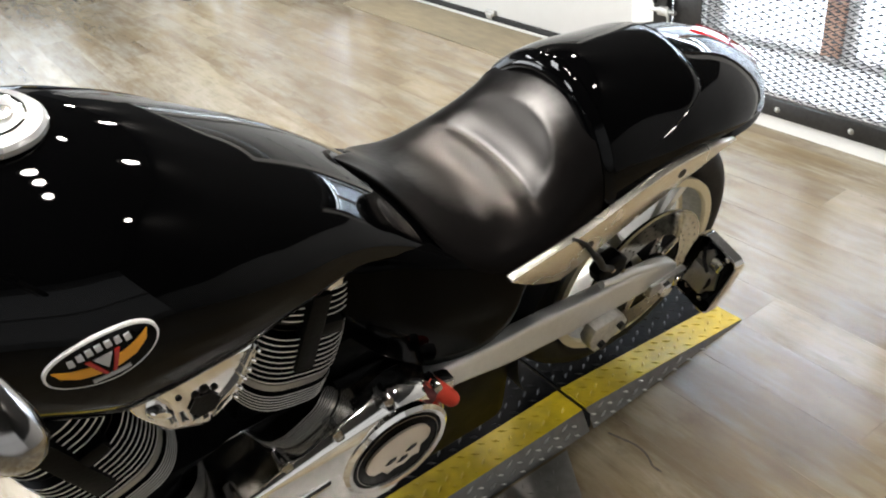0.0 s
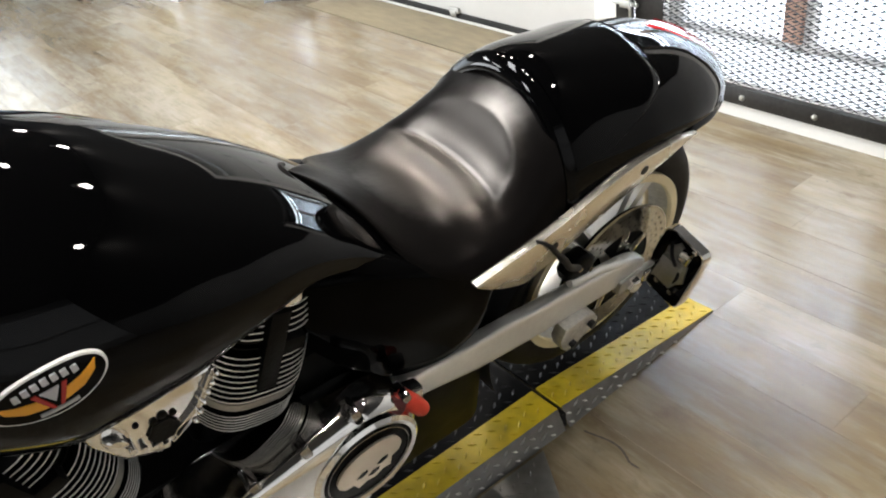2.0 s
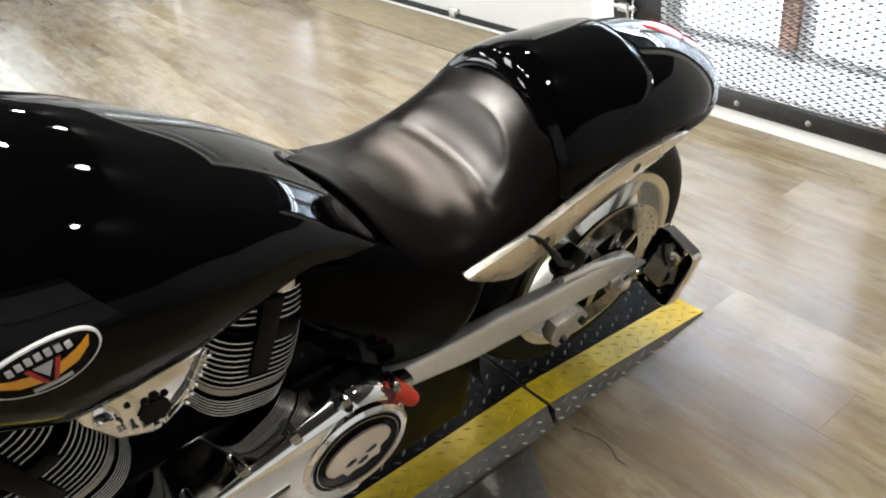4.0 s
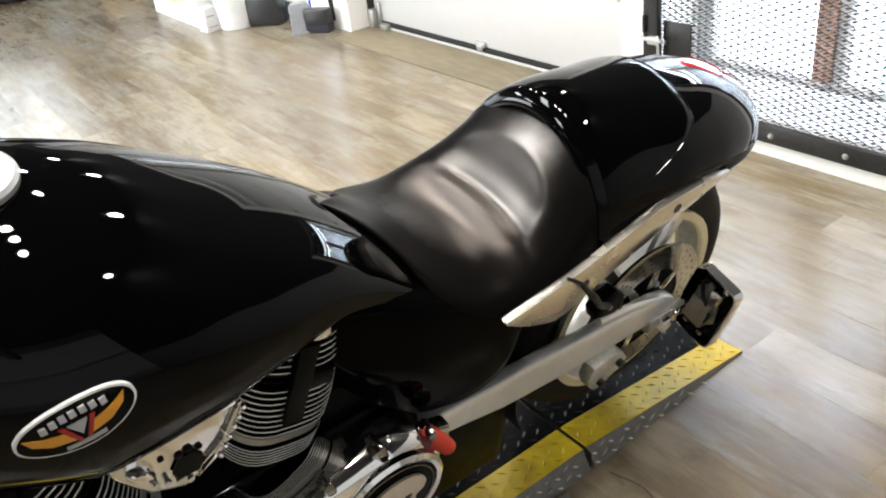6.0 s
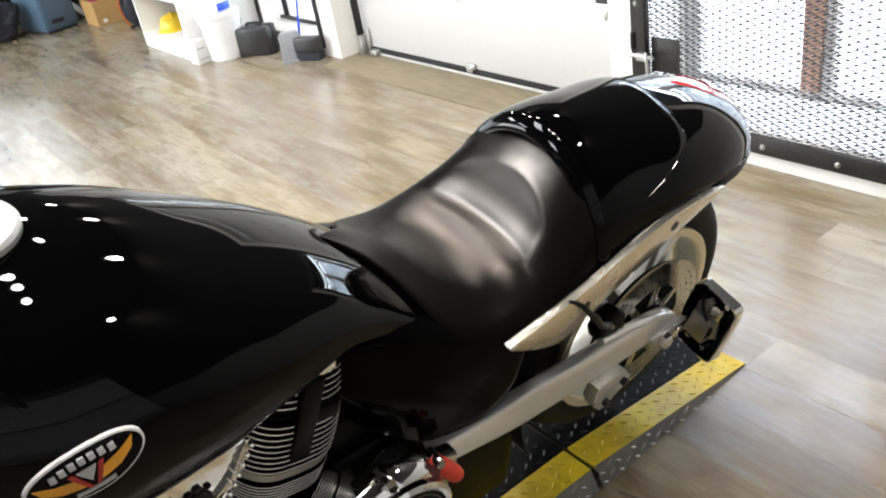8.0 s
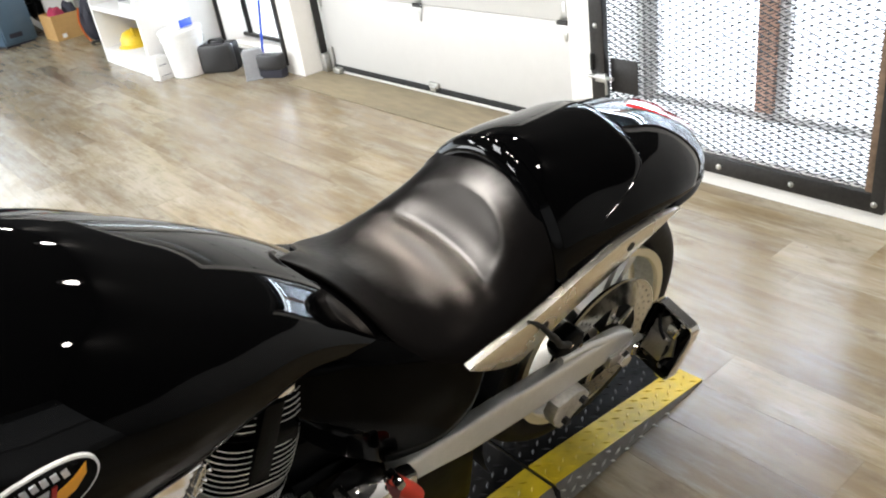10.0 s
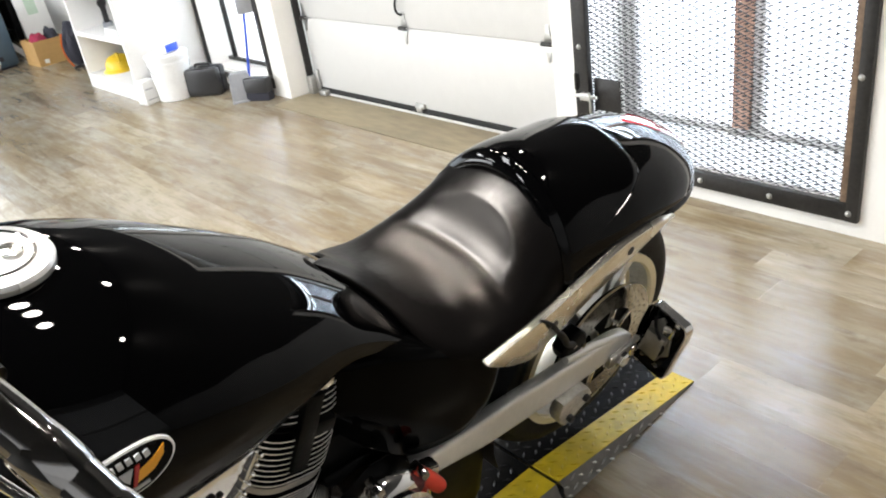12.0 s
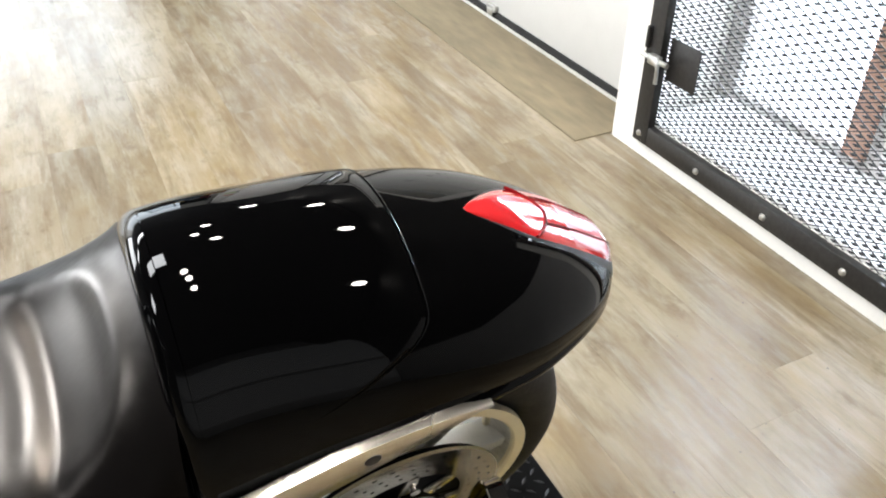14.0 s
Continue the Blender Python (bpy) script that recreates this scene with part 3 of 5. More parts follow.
def shell(xs, zt, w, zm, zb, wb, x0, x1, nx=70, na=22, p=2.3, q=2.3, nose=None, low=8):
    """A body panel: arched top down to a widest line, then a tucked under side, on both flanks."""
    T, W, M, B, V = (curve(xs, k) for k in (zt, w, zm, zb, wb))
    rows = []
    for i in range(nx + 1):
        x = x0 + (x1 - x0) * i / nx
        t, ww, m, b, v = T(x), W(x), M(x), B(x), V(x)
        half = []
        for k in range(na + 1):
            a = math.pi / 2 * k / na
            half.append((ww * math.sin(a) ** (2 / p), m + (t - m) * max(0.0, math.cos(a)) ** (2 / q)))
        for k in range(1, low + 1):
            u = k / low
            bulge = 0.06 * math.sin(math.pi * u) * ww
            half.append((ww + (v - ww) * u + bulge, m + (b - m) * u))
        rows.append([Vector((x, -y, z)) for y, z in reversed(half)] + [Vector((x, y, z)) for y, z in half[1:]])
    return rows


TX = (-1.32, -1.28, -1.2, -1.1, -1.0, -0.9, -0.8, -0.7, -0.62, -0.55, -0.47)
TANK_T = (0.93, 0.985, 1.02, 1.045, 1.034, 0.996, 0.938, 0.874, 0.809, 0.738, 0.66)
TANK_W = (0.03, 0.09, 0.155, 0.2, 0.223, 0.213, 0.188, 0.153, 0.134, 0.126, 0.12)
TANK_M = (0.90, 0.90, 0.89, 0.875, 0.86, 0.845, 0.822, 0.795, 0.75, 0.70, 0.64)
tank_rows = shell(TX, TANK_T, TANK_W, TANK_M,
                  (0.87, 0.845, 0.81, 0.775, 0.752, 0.752, 0.77, 0.765, 0.72, 0.67, 0.61),
                  (0.02, 0.06, 0.11, 0.155, 0.178, 0.172, 0.16, 0.135, 0.122, 0.115, 0.11), -1.32, -0.47, p=2.0, q=1.7)
tank_t, tank_w, tank_m = curve(TX, TANK_T), curve(TX, TANK_W), curve(TX, TANK_M)


def tank_side(x, z):
    """How far out the tank's flank stands at x and z."""
    f = max(0.0, (z - tank_m(x)) / (tank_t(x) - tank_m(x)))
    return tank_w(x) * math.sqrt(max(0.0, 1 - f ** 1.7))


tank = part("fuel_tank", grid(tank_rows), BLACK_PAINT, bike, "gloss black teardrop fuel tank")

# filler cap, tilted with the tank's top
cap_m = pose(-1.03, -0.0, 1.034, 0, 7, 0)
cap = part("filler_cap", lathe([(0.062, 0.0), (0.062, 0.006), (0.058, 0.010), (0.05, 0.0105), (0.046, 0.013), (0.03, 0.0145), (0.001, 0.015)], axis="Z", m=cap_m, n=48), CAP_SILVER, tank, "silver fuel filler cap")
part("cap_ring", lathe([(0.0445, 0.0128), (0.0445, 0.0142), (0.042, 0.0146), (0.041, 0.0134)], axis="Z", m=cap_m, n=40, closed=True), DARKENED_CHROME, tank)
part("lock_cover", lathe([(0.013, 0.014), (0.013, 0.018), (0.009, 0.02), (0.001, 0.02)], axis="Z", m=cap_m @ pose(0.018, -0.008, 0), n=24), POLISHED, tank)

# oval badge on the tank's left flank
def put(bm, m):
    bmesh.ops.transform(bm, matrix=m, verts=bm.verts)
    return bm


def on_tank(bm):
    """Lays a flat motif on the tank's left flank, its own y being the height off the paint."""
    bmesh.ops.triangulate(bm, faces=[f for f in bm.faces if len(f.verts) > 4])
    bmesh.ops.subdivide_edges(bm, edges=bm.edges, cuts=2, use_grid_fill=True)
    for v in bm.verts:
        u, h = 0.92 * v.co.x, 0.66 * v.co.z
        x, z = -1.02 + u * 0.995 - h * 0.1, 0.894 + u * 0.1 + h * 0.995
        v.co = Vector((x, -tank_side(x, z) + v.co.y, z))
    return bm


def oval(a, c, y, t, n=48):
    bm = bmesh.new()
    return slab([(a * math.cos(2 * math.pi * k / n), c * math.sin(2 * math.pi * k / n)) for k in range(n)], y, y + t, bm=bm)



badge = part("tank_badge", on_tank(oval(0.061, 0.036, -0.004, 0.006)), BADGE_WHITE, tank, "oval badge with white rim and winged emblem")
part("badge_field", on_tank(oval(0.0582, 0.0330, -0.0048, 0.003)), BLACK_PAINT, tank)
for sg in (-1, 1):
    part("badge_wing", on_tank(slab([(sg * 0.008, -0.016), (sg * 0.014, 0.0), (sg * 0.033, 0.004), (sg * 0.051, 0.012), (sg * 0.046, -0.001), (sg * 0.03, -0.012)], -0.0058, -0.003)), BADGE_ORANGE, tank)
    part("badge_stroke", on_tank(slab([(sg * 0.002, -0.019), (sg * 0.013, 0.010), (sg * 0.0185, 0.010), (sg * 0.006, -0.019)], -0.0068, -0.003)), BADGE_RED, tank)
part("badge_centre", on_tank(slab([(0, -0.010), (-0.010, 0.009), (0.010, 0.009)], -0.0062, -0.003)), BADGE_GREY, tank)
for k in range(7):
    x = -0.030 + 0.010 * k
    z = 0.0165 + 0.006 * (1 - (x / 0.03) ** 2)
    part("badge_bar", on_tank(box(x - 0.0033, x + 0.0033, -0.0066, -0.003, z - 0.0045, z + 0.0045)), BADGE_GREY, tank)
part("badge_bar", on_tank(box(-0.02, 0.02, -0.0064, -0.003, -0.0265, -0.0215)), BADGE_GREY, tank)

# ---- seat ----
EDGE = [(-0.641, 0.004, 0.826), (-0.614, 0.028, 0.801), (-0.586, 0.056, 0.772), (-0.567, 0.096, 0.743), (-0.548, 0.140, 0.712), (-0.510, 0.170, 0.678), (-0.452, 0.182, 0.652), (-0.39, 0.186, 0.645), (-0.335, 0.184, 0.648), (-0.295, 0.179, 0.653), (-0.262, 0.173, 0.66)]
MID_X = (-0.643, -0.625, -0.59, -0.55, -0.505, -0.455, -0.405, -0.36, -0.325, -0.285, -0.235)
MID_Z = (0.831, 0.8175, 0.791, 0.7605, 0.7315, 0.708, 0.697, 0.713, 0.742, 0.779, 0.82)
ROUND = (2.2, 2.6, 2.9, 3.0, 3.0, 2.9, 2.8, 2.7, 2.5, 2.3, 2.2)


def seat_rows():
    """One sweep from edge to edge: a section for each step from the nose to the back, rounded over the shoulder."""
    s = list(range(11))
    ce = [spline(s, [e[i] for e in EDGE]) for i in range(3)]
    cx, cz, cr = spline(s, MID_X), spline(s, MID_Z), spline(s, ROUND)
    N, H = 150, 44
    g, us = [], []
    for i in range(N + 1):
        u = 10 * i / N
        e, mx, mz, p = [c(u) for c in ce], cx(u), cz(u), cr(u)
        half = []
        for k in range(H + 1):
            a = math.pi / 2 * k / H
            c = max(0.0, math.cos(a)) ** (2 / p)
            half.append((mx + (e[0] - mx) * c, e[1] * c, e[2] + (mz - e[2]) * math.sin(a) ** (2 / p)))
        g.append([(x, -y, z) for x, y, z in half] + [(x, y, z) for x, y, z in half[-2::-1]])
        us.append(u)
    g = np.array(g)
    for _ in range(90):
        g[1:-1, 1:-1] = 0.5 * g[1:-1, 1:-1] + 0.125 * (g[:-2, 1:-1] + g[2:, 1:-1] + g[1:-1, :-2] + g[1:-1, 2:])
    # outward direction of the plain form
    du, dv = np.gradient(g, axis=0), np.gradient(g, axis=1)
    nrm = np.cross(du, dv)
    nrm /= np.maximum(1e-9, np.linalg.norm(nrm, axis=2, keepdims=True))
    if nrm[75, 44, 2] < 0:
        nrm = -nrm
    u = np.array(us)[:, None] + 0 * g[:, :, 0]
    y = np.abs(g[:, :, 1])
    side = 1 / (1 + np.exp((y - 0.122) / 0.016))
    # roll before the crease, the stitched crease, the inset back pad and its raised rim
    d = 0.0075 * np.exp(-((u - 6.7) / np.where(u < 6.7, 1.6, 0.4)) ** 2) * side
    d -= 0.004 * np.exp(-((u - 7.25) / 0.22) ** 2) * side
    r = (np.abs(y / 0.122) ** 2.6 + np.abs((u - 7.1) / 1.9) ** 2.6) ** (1 / 2.6)
    behind = 1 / (1 + np.exp(-(u - 7.2) / 0.1))
    d -= 0.007 * behind / (1 + np.exp((r - 0.8) / 0.1))
    d += 0.004 * behind * np.exp(-((r - 1.02) / 0.13) ** 2) * side
    d[:3] = d[-3:] = 0
    g = g + nrm * d[:, :, None]
    for _ in range(8):
        g[1:-1, 1:-1] = 0.6 * g[1:-1, 1:-1] + 0.1 * (g[:-2, 1:-1] + g[2:, 1:-1] + g[1:-1, :-2] + g[1:-1, 2:])
    return [[Vector(p) for p in r] for r in g]


seat = part("solo_seat", grid(seat_rows()), SEAT_VINYL, bike, "worn black vinyl solo bucket seat with stitched back roll")
part("seat_pan", box(-0.56, -0.3, -0.15, 0.15, 0.60, 0.66, 0.02), GRIP, bike)
part("seat_nose_trim", tube(rounded([(-0.636, 0.03, 0.815), (-0.65, 0.012, 0.83), (-0.652, -0.006, 0.832), (-0.642, -0.026, 0.818), (-0.615, -0.046, 0.795)], n=5), [0.003] + [0.0065] * 14 + [0.0055] * 5 + [0.003], n=10), SEAT_VINYL, seat, "padded vinyl nose of the seat")

# ---- tail ----
CX = (-0.31, -0.27, -0.2, -0.1, -0.03, 0.05, 0.12, 0.2, 0.27, 0.31, 0.332)
CT = (0.838, 0.846, 0.856, 0.845, 0.835, 0.816, 0.796, 0.76, 0.714, 0.68, 0.615)
CW = (0.168, 0.171, 0.172, 0.171, 0.168, 0.163, 0.152, 0.124, 0.085, 0.047, 0.012)
CM = (0.677, 0.68, 0.683, 0.69, 0.7, 0.697, 0.687, 0.674, 0.655, 0.632, 0.614)
CB = (0.65, 0.655, 0.662, 0.672, 0.682, 0.68, 0.668, 0.65, 0.628, 0.612, 0.6)
CV = (0.166, 0.169, 0.17, 0.169, 0.166, 0.159, 0.146, 0.117, 0.078, 0.04, 0.01)


tail_rows = shell(CX, CT, CW, CM, CB, CV, -0.245, 0.332, nx=90, na=26, p=1.9, q=1.65)
tail = part("tail_cowl", grid(tail_rows), BLACK_PAINT, bike, "gloss black tail cowl over the rear wheel")
bm = bmesh.new()
bm.faces.new([bm.verts.new(v + Vector((0.02, -0.02 * v.y, -0.004))) for v in tail_rows[0]])
part("cowl_bulkhead", bm, GRIP, tail, "black plastic front of the tail cowl")
TW, TM, TT = curve(CX, CW), curve(CX, CM), curve(CX, CT)


def skin(x, a, lift):
    """A point of the tail's surface at x, at the angle a round the arch (-1 to 1), lifted off it."""
    r = math.pi / 2 * min(abs(a), 1.0)
    y = (TW(x) + lift) * math.sin(r) ** (2 / 1.9)
    return Vector((x, y if a >= 0 else -y, TM(x) + (TT(x) + lift - TM(x)) * max(0.0, math.cos(r)) ** (2 / 1.65)))


def cover_end(a):
    """Where the pillion cover ends: straight across the tail, sweeping forward down the flanks."""
    return -0.004 - 0.229 * (max(0.0, abs(a) - 0.4) / 0.38) ** 2.6


cover = []
for i in range(41):
    f = i / 40
    cover.append([skin(-0.236 + (cover_end(a) + 0.236) * f, a, 0.0035 * min(1.0, (1 - f) * 12 + 0.4)) for a in np.linspace(-0.779, 0.779, 61)])
cover.append([skin(cover_end(a) + 0.0012, a, -0.002) for a in np.linspace(-0.779, 0.779, 61)])
part("pillion_cover", grid(cover), BLACK_PAINT, tail, "gloss black removable pillion seat cover")
groove = [skin(cover_end(a) + 0.0025, a, 0.0004) for a in np.linspace(-0.775, 0.775, 70)]
part("cover_seal", tube(groove, 0.0019, n=8), BLACK_PAINT, tail, "black rubber seal strip")
rolled = []
for k in range(9):
    q = radians(90 * k / 8)
    rolled.append([skin(-0.237 - 0.022 * math.sin(q), a, 0.0036 - 0.022 * (1 - math.cos(q))) for a in np.linspace(-0.985, 0.985, 71)])
part("seat_trim", grid(rolled), BLACK_PAINT, tail, "gloss black rolled front edge")

# tail lamp: a pointed lens set in the top of the tail
LENS = curve((0.06, 0.082, 0.1, 0.126, 0.165, 0.2, 0.24, 0.29, 0.33), (0.0, 0.0, 0.012, 0.026, 0.042, 0.048, 0.051, 0.048, 0.02))


def lens(x0, x1, grow, lift, mat, name, label=""):
    rows = []
    for i in range(31):
        f = i / 30
        x = x0 + (x1 - x0) * f
        hw = LENS(x - grow * 0.5) + grow * min(1.0, f * 4)
        r = []
        for k in range(17):
            q = 2 * k / 16 - 1
            y = hw * q
            s_ = min(0.999, abs(y) / (TW(x) + 0.002)) ** (1.9 / 2)
            z = TM(x) + (TT(x) - TM(x)) * math.sqrt(max(0.0, 1 - s_ * s_)) ** (2 / 1.65)
            r.append(Vector((x, y, z + lift * (1 - abs(q) ** 6) * min(1, f * 8) - 0.0008)))
        rows.append(r)
    return part(name, grid(rows), mat, tail, label)


lens(0.076, 0.329, 0.006, 0.0022, GRIP, "lamp_surround")
lens(0.083, 0.328, 0.0, 0.0045, RED_LENS, "tail_lamp", "red tail lamp lens")
lens(0.215, 0.3285, -0.002, 0.0052, PALE_LENS, "reflector", "pale pink reflector")

DARK_RED = material("dark_red_lens", (0.16, 0.004, 0.006), 0.12, spread=0.1, scale=30)


def on_lamp(x, q, lift):
    """A point on the tail lamp at x, across it from -1 to 1."""
    y = LENS(x) * q
    k = min(0.999, abs(y) / (TW(x) + 0.002)) ** (1.9 / 2)
    return Vector((x, y, TM(x) + (TT(x) - TM(x)) * math.sqrt(max(0.0, 1 - k * k)) ** (2 / 1.65) + lift))


part("lens_rib", tube([on_lamp(0.2 - 0.035 * abs(q) ** 1.5, q, 0.0035) for q in np.linspace(-0.97, 0.97, 25)], 0.0022, n=6), DARK_RED, tail)
for q0 in (-0.45, 0.45):
    part("lens_rib", tube([on_lamp(x, q0, 0.0042) for x in np.linspace(0.19, 0.322, 20)], 0.0016, n=6), DARK_RED, tail)

# inner mudguard
rows = []
for i in range(25):
    a = radians(205 - 125 * i / 24)
    rows.append([Vector((0.352 * math.cos(a) - 0.005, y, 0.34 + (0.352 - 0.02 * (abs(y) / 0.14) ** 4) * math.sin(a))) for y in np.linspace(-0.14, 0.14, 13)])
part("mudguard", grid(rows), GRIP, bike, "matt black inner mudguard")

# chrome side rails under the cowl
RY = curve((-0.47, -0.326, -0.2, -0.09, 0.06), (0.183, 0.178, 0.171, 0.165, 0.16))
RAIL_T = curve((-0.466, -0.40, -0.33, -0.257, -0.18, -0.09, 0.0, 0.055), (0.657, 0.663, 0.669, 0.681, 0.695, 0.705, 0.702, 0.693))
RAIL_B = curve((-0.466, -0.43, -0.39, -0.35, -0.29, -0.2, -0.1, 0.0, 0.055), (0.652, 0.625, 0.602, 0.588, 0.603, 0.625, 0.646, 0.672, 0.689))


def rail(s, x1):
    """A blade: a narrow top face turned up, a tall outer face tucked in a little, and a plain back."""
    rows = []
    for i in range(61):
        x = -0.466 + (x1 + 0.466) * i / 60
        y, t, b = RY(x) + 0.014, RAIL_T(x), RAIL_B(x)
        c = min(0.005, (t - b) * 0.3)
        sec = [(y - 0.012, t - 0.001), (y - 0.002, t), (y + 0.002, t - 0.2 * c), (y + 0.0038, t - c), (y + 0.003, t - 0.5 * (t - b)), (y + 0.0015, b + 0.002), (y, b), (y - 0.004, b), (y - 0.009, b + 0.001), (y - 0.012, b + 0.004)]
        rows.append([Vector((x, s * p, q)) for p, q in sec])
    bm = grid(rows, wrap=True)
    for e in (rows[0], rows[-1]):
        bm.faces.new([bm.verts.new(v) for v in e])
    bmesh.ops.remove_doubles(bm, verts=bm.verts, dist=1e-5)
    r = part("side_rail", bm, RAIL_METAL, bike, "bright chrome side rail")
    for x, z in ((-0.085, 0.68), (-0.30, 0.637)):
        part("rail_bolt", lathe([(0.010, s * (RY(x) + 0.014)), (0.009, s * (RY(x) + 0.018)), (0.001, s * (RY(x) + 0.0185))], m=pose(x, 0, z), n=14), GRIP, r)


rail(-1, 0.055)
inner = [(-0.44, 0.66), (-0.326, 0.677), (-0.18, 0.702), (-0.09, 0.713), (0.04, 0.702), (0.06, 0.69), (-0.09, 0.66), (-0.3, 0.62), (-0.42, 0.632)]
part("fender_strut", slab(inner, -0.003, 0.003, 0.001, at=lambda v: Vector((v.x, -RY(v.x) + 0.012 + v.y, v.z))), BLACK_SATIN, bike, "black fender strut behind the rail")
part("cable_strap", tube(rounded([(-0.345, -0.196, 0.676), (-0.325, -0.203, 0.662), (-0.30, -0.203, 0.628), (-0.265, -0.195, 0.583), (-0.23, -0.18, 0.535), (-0.17, -0.155, 0.475)], n=5), [0.003] * 6 + [0.0045] * 6 + [0.0065] * 14, n=10), RUBBER, bike, "black rubber covered strap")

# ---- rear wheel ----
wheel = root("rear_wheel", pose(-0.006, 0, 0.335), "wide rear wheel", "")
wheel.parent = bike
wheel.matrix_basis = pose(-0.006, 0, 0.335)


def tyre_profile(R, r, w):
    pts = []
    for k in range(25):
        a = math.pi * k / 24
        y = -w * math.cos(a)
        pts.append((r + 0.012 + (R - r - 0.012) * math.sin(a) ** 0.9, y * (1 - 0.22 * (1 - math.sin(a)) ** 2)))
    return pts + [(r - 0.004, w * 0.7), (r - 0.004, -w * 0.7)]


def wheel_parts(parent, R, r, w, spokes):
    part("tyre", lathe(tyre_profile(R, r, w), n=80, closed=True), RUBBER, parent, "wide black tyre")
    lip = w * 0.88
    prof = [(r + 0.006, -lip - 0.004), (r + 0.006, -lip + 0.006), (r - 0.004, -lip + 0.012), (r - 0.016, -lip * 0.55), (r - 0.02, 0), (r - 0.016, lip * 0.55), (r - 0.004, lip - 0.012), (r + 0.006, lip - 0.006), (r + 0.006, lip + 0.004),
            (r - 0.004, lip + 0.004), (r - 0.012, lip - 0.016), (r - 0.026, lip * 0.5), (r - 0.03, 0), (r - 0.026, -lip * 0.5), (r - 0.012, -lip + 0.016), (r - 0.004, -lip - 0.004)]
    rim = part("rim", lathe(prof, n=72, closed=True), CAST_LIGHT, parent, "silver alloy rim")
    for y, r0, r1 in ((-lip - 0.005, r + 0.006, r - 0.014), (-lip + 0.046, r - 0.008, r - 0.034), (lip - 0.006, r + 0.006, r - 0.014)):
        part("rim_lip", lathe([(r0, y), (r1 + 0.003, y), (r1, y + 0.003), (r1, y + 0.009), (r0, y + 0.011)], n=72, closed=True), RIM_TINT, rim, "rim lip with the stripe's yellow reflection put into its colour")
    part("hub", lathe([(0.03, -0.10), (0.045, -0.095), (0.045, 0.095), (0.03, 0.10)], n=32), CAST, parent)
    # broad spokes, each with a long slot through it
    y0, y1 = -0.72 * w, -0.3 * w
    for k in range(spokes):
        m = pose(0, 0, 0, 0, 360 / spokes * k + 155, 0)
        bm = bmesh.new()
        for s in (-1, 1):
            blade = [(0.04, s * 0.003), (0.04, s * 0.02), (0.1, s * 0.026), (0.15, s * 0.033), (r - 0.012, s * 0.047), (r - 0.012, s * 0.02), (r - 0.03, s * 0.0165), (0.15, s * 0.0125), (0.11, s * 0.009), (0.095, s * 0.003)]
            slab(blade if s > 0 else blade[::-1], y0, y1, 0.004, bm=bm)
        part("spoke", put(bm, m), SILVER_PAINT, rim)


wheel_parts(wheel, 0.306, 0.212, 0.108, 5)


def drilled_disc(r0, r1, y, t, holes, parent, name, mat):
    """A brake disc: rows of holes left open between ring and ring."""
    bm = bmesh.new()
    n = holes * 4
    radii = [r0 + (r1 - r0) * f for f in (0.0, 0.2, 0.28, 0.46, 0.54, 0.72, 0.8, 1.0)]
    for yy in (y, y + t):
        vs = [[bm.verts.new((r * math.cos(2 * math.pi * k / n), yy, r * math.sin(2 * math.pi * k / n))) for k in range(n)] for r in radii]
        for j in range(7):
            for k in range(n):
                if j % 2 and k % 4 == j // 2:
                    continue
                q = (k + 1) % n
                bm.faces.new((vs[j][k], vs[j][q], vs[j + 1][q], vs[j + 1][k]))
    for r in (r0, r1):
        a, b = [[bm.verts.new((r * math.cos(2 * math.pi * k / n), yy, r * math.sin(2 * math.pi * k / n))) for k in range(n)] for yy in (y, y + t)]
        for k in range(n):
            bm.faces.new((a[k], a[(k + 1) % n], b[(k + 1) % n], b[k]))
    return part(name, bm, mat, parent, "drilled steel brake disc")


drilled_disc(0.1, 0.16, -0.122, 0.005, 36, wheel, "brake_disc", DISC)
# black carrier, widened behind the holes as painted shade of the wheel's inside
part("carrier_and_shade_backing", lathe([(0.028, -0.118), (0.05, -0.117), (0.06, -0.113), (0.15, -0.112), (0.15, -0.106), (0.03, -0.1)], n=48), BLACK_CAST, wheel)
for k in range(8):
    a = 2 * math.pi * k / 8 + 0.2
    part("carrier_arm", put(slab([(0.055, -0.012), (0.055, 0.012), (0.105, 0.008), (0.112, 0.0), (0.105, -0.008)], -0.122, -0.114, 0.002), pose(0, 0, 0, 0, math.degrees(a), 0)), POLISHED, wheel)
for k in range(5):
    a = 2 * math.pi * k / 5
    part("disc_bolt", lathe([(0.008, -0.128), (0.008, -0.12), (0.001, -0.1285)], n=12, m=pose(0.068 * math.cos(a), 0, 0.068 * math.sin(a))), CHROME, wheel)


# ---- swingarm, axle, caliper ----
ARM_T = curve((-0.60, -0.48, -0.38, -0.26, -0.12, -0.03, 0.02, 0.045, 0.058), (0.482, 0.466, 0.450, 0.430, 0.411, 0.400, 0.384, 0.368, 0.352))
ARM_B = curve((-0.60, -0.5, -0.38, -0.25, -0.1, 0.0, 0.045, 0.058), (0.432, 0.404, 0.368, 0.346, 0.333, 0.329, 0.334, 0.345))
ARM_Y = curve((-0.6, -0.45, -0.3, 0.05), (0.158, 0.154, 0.147, 0.142))


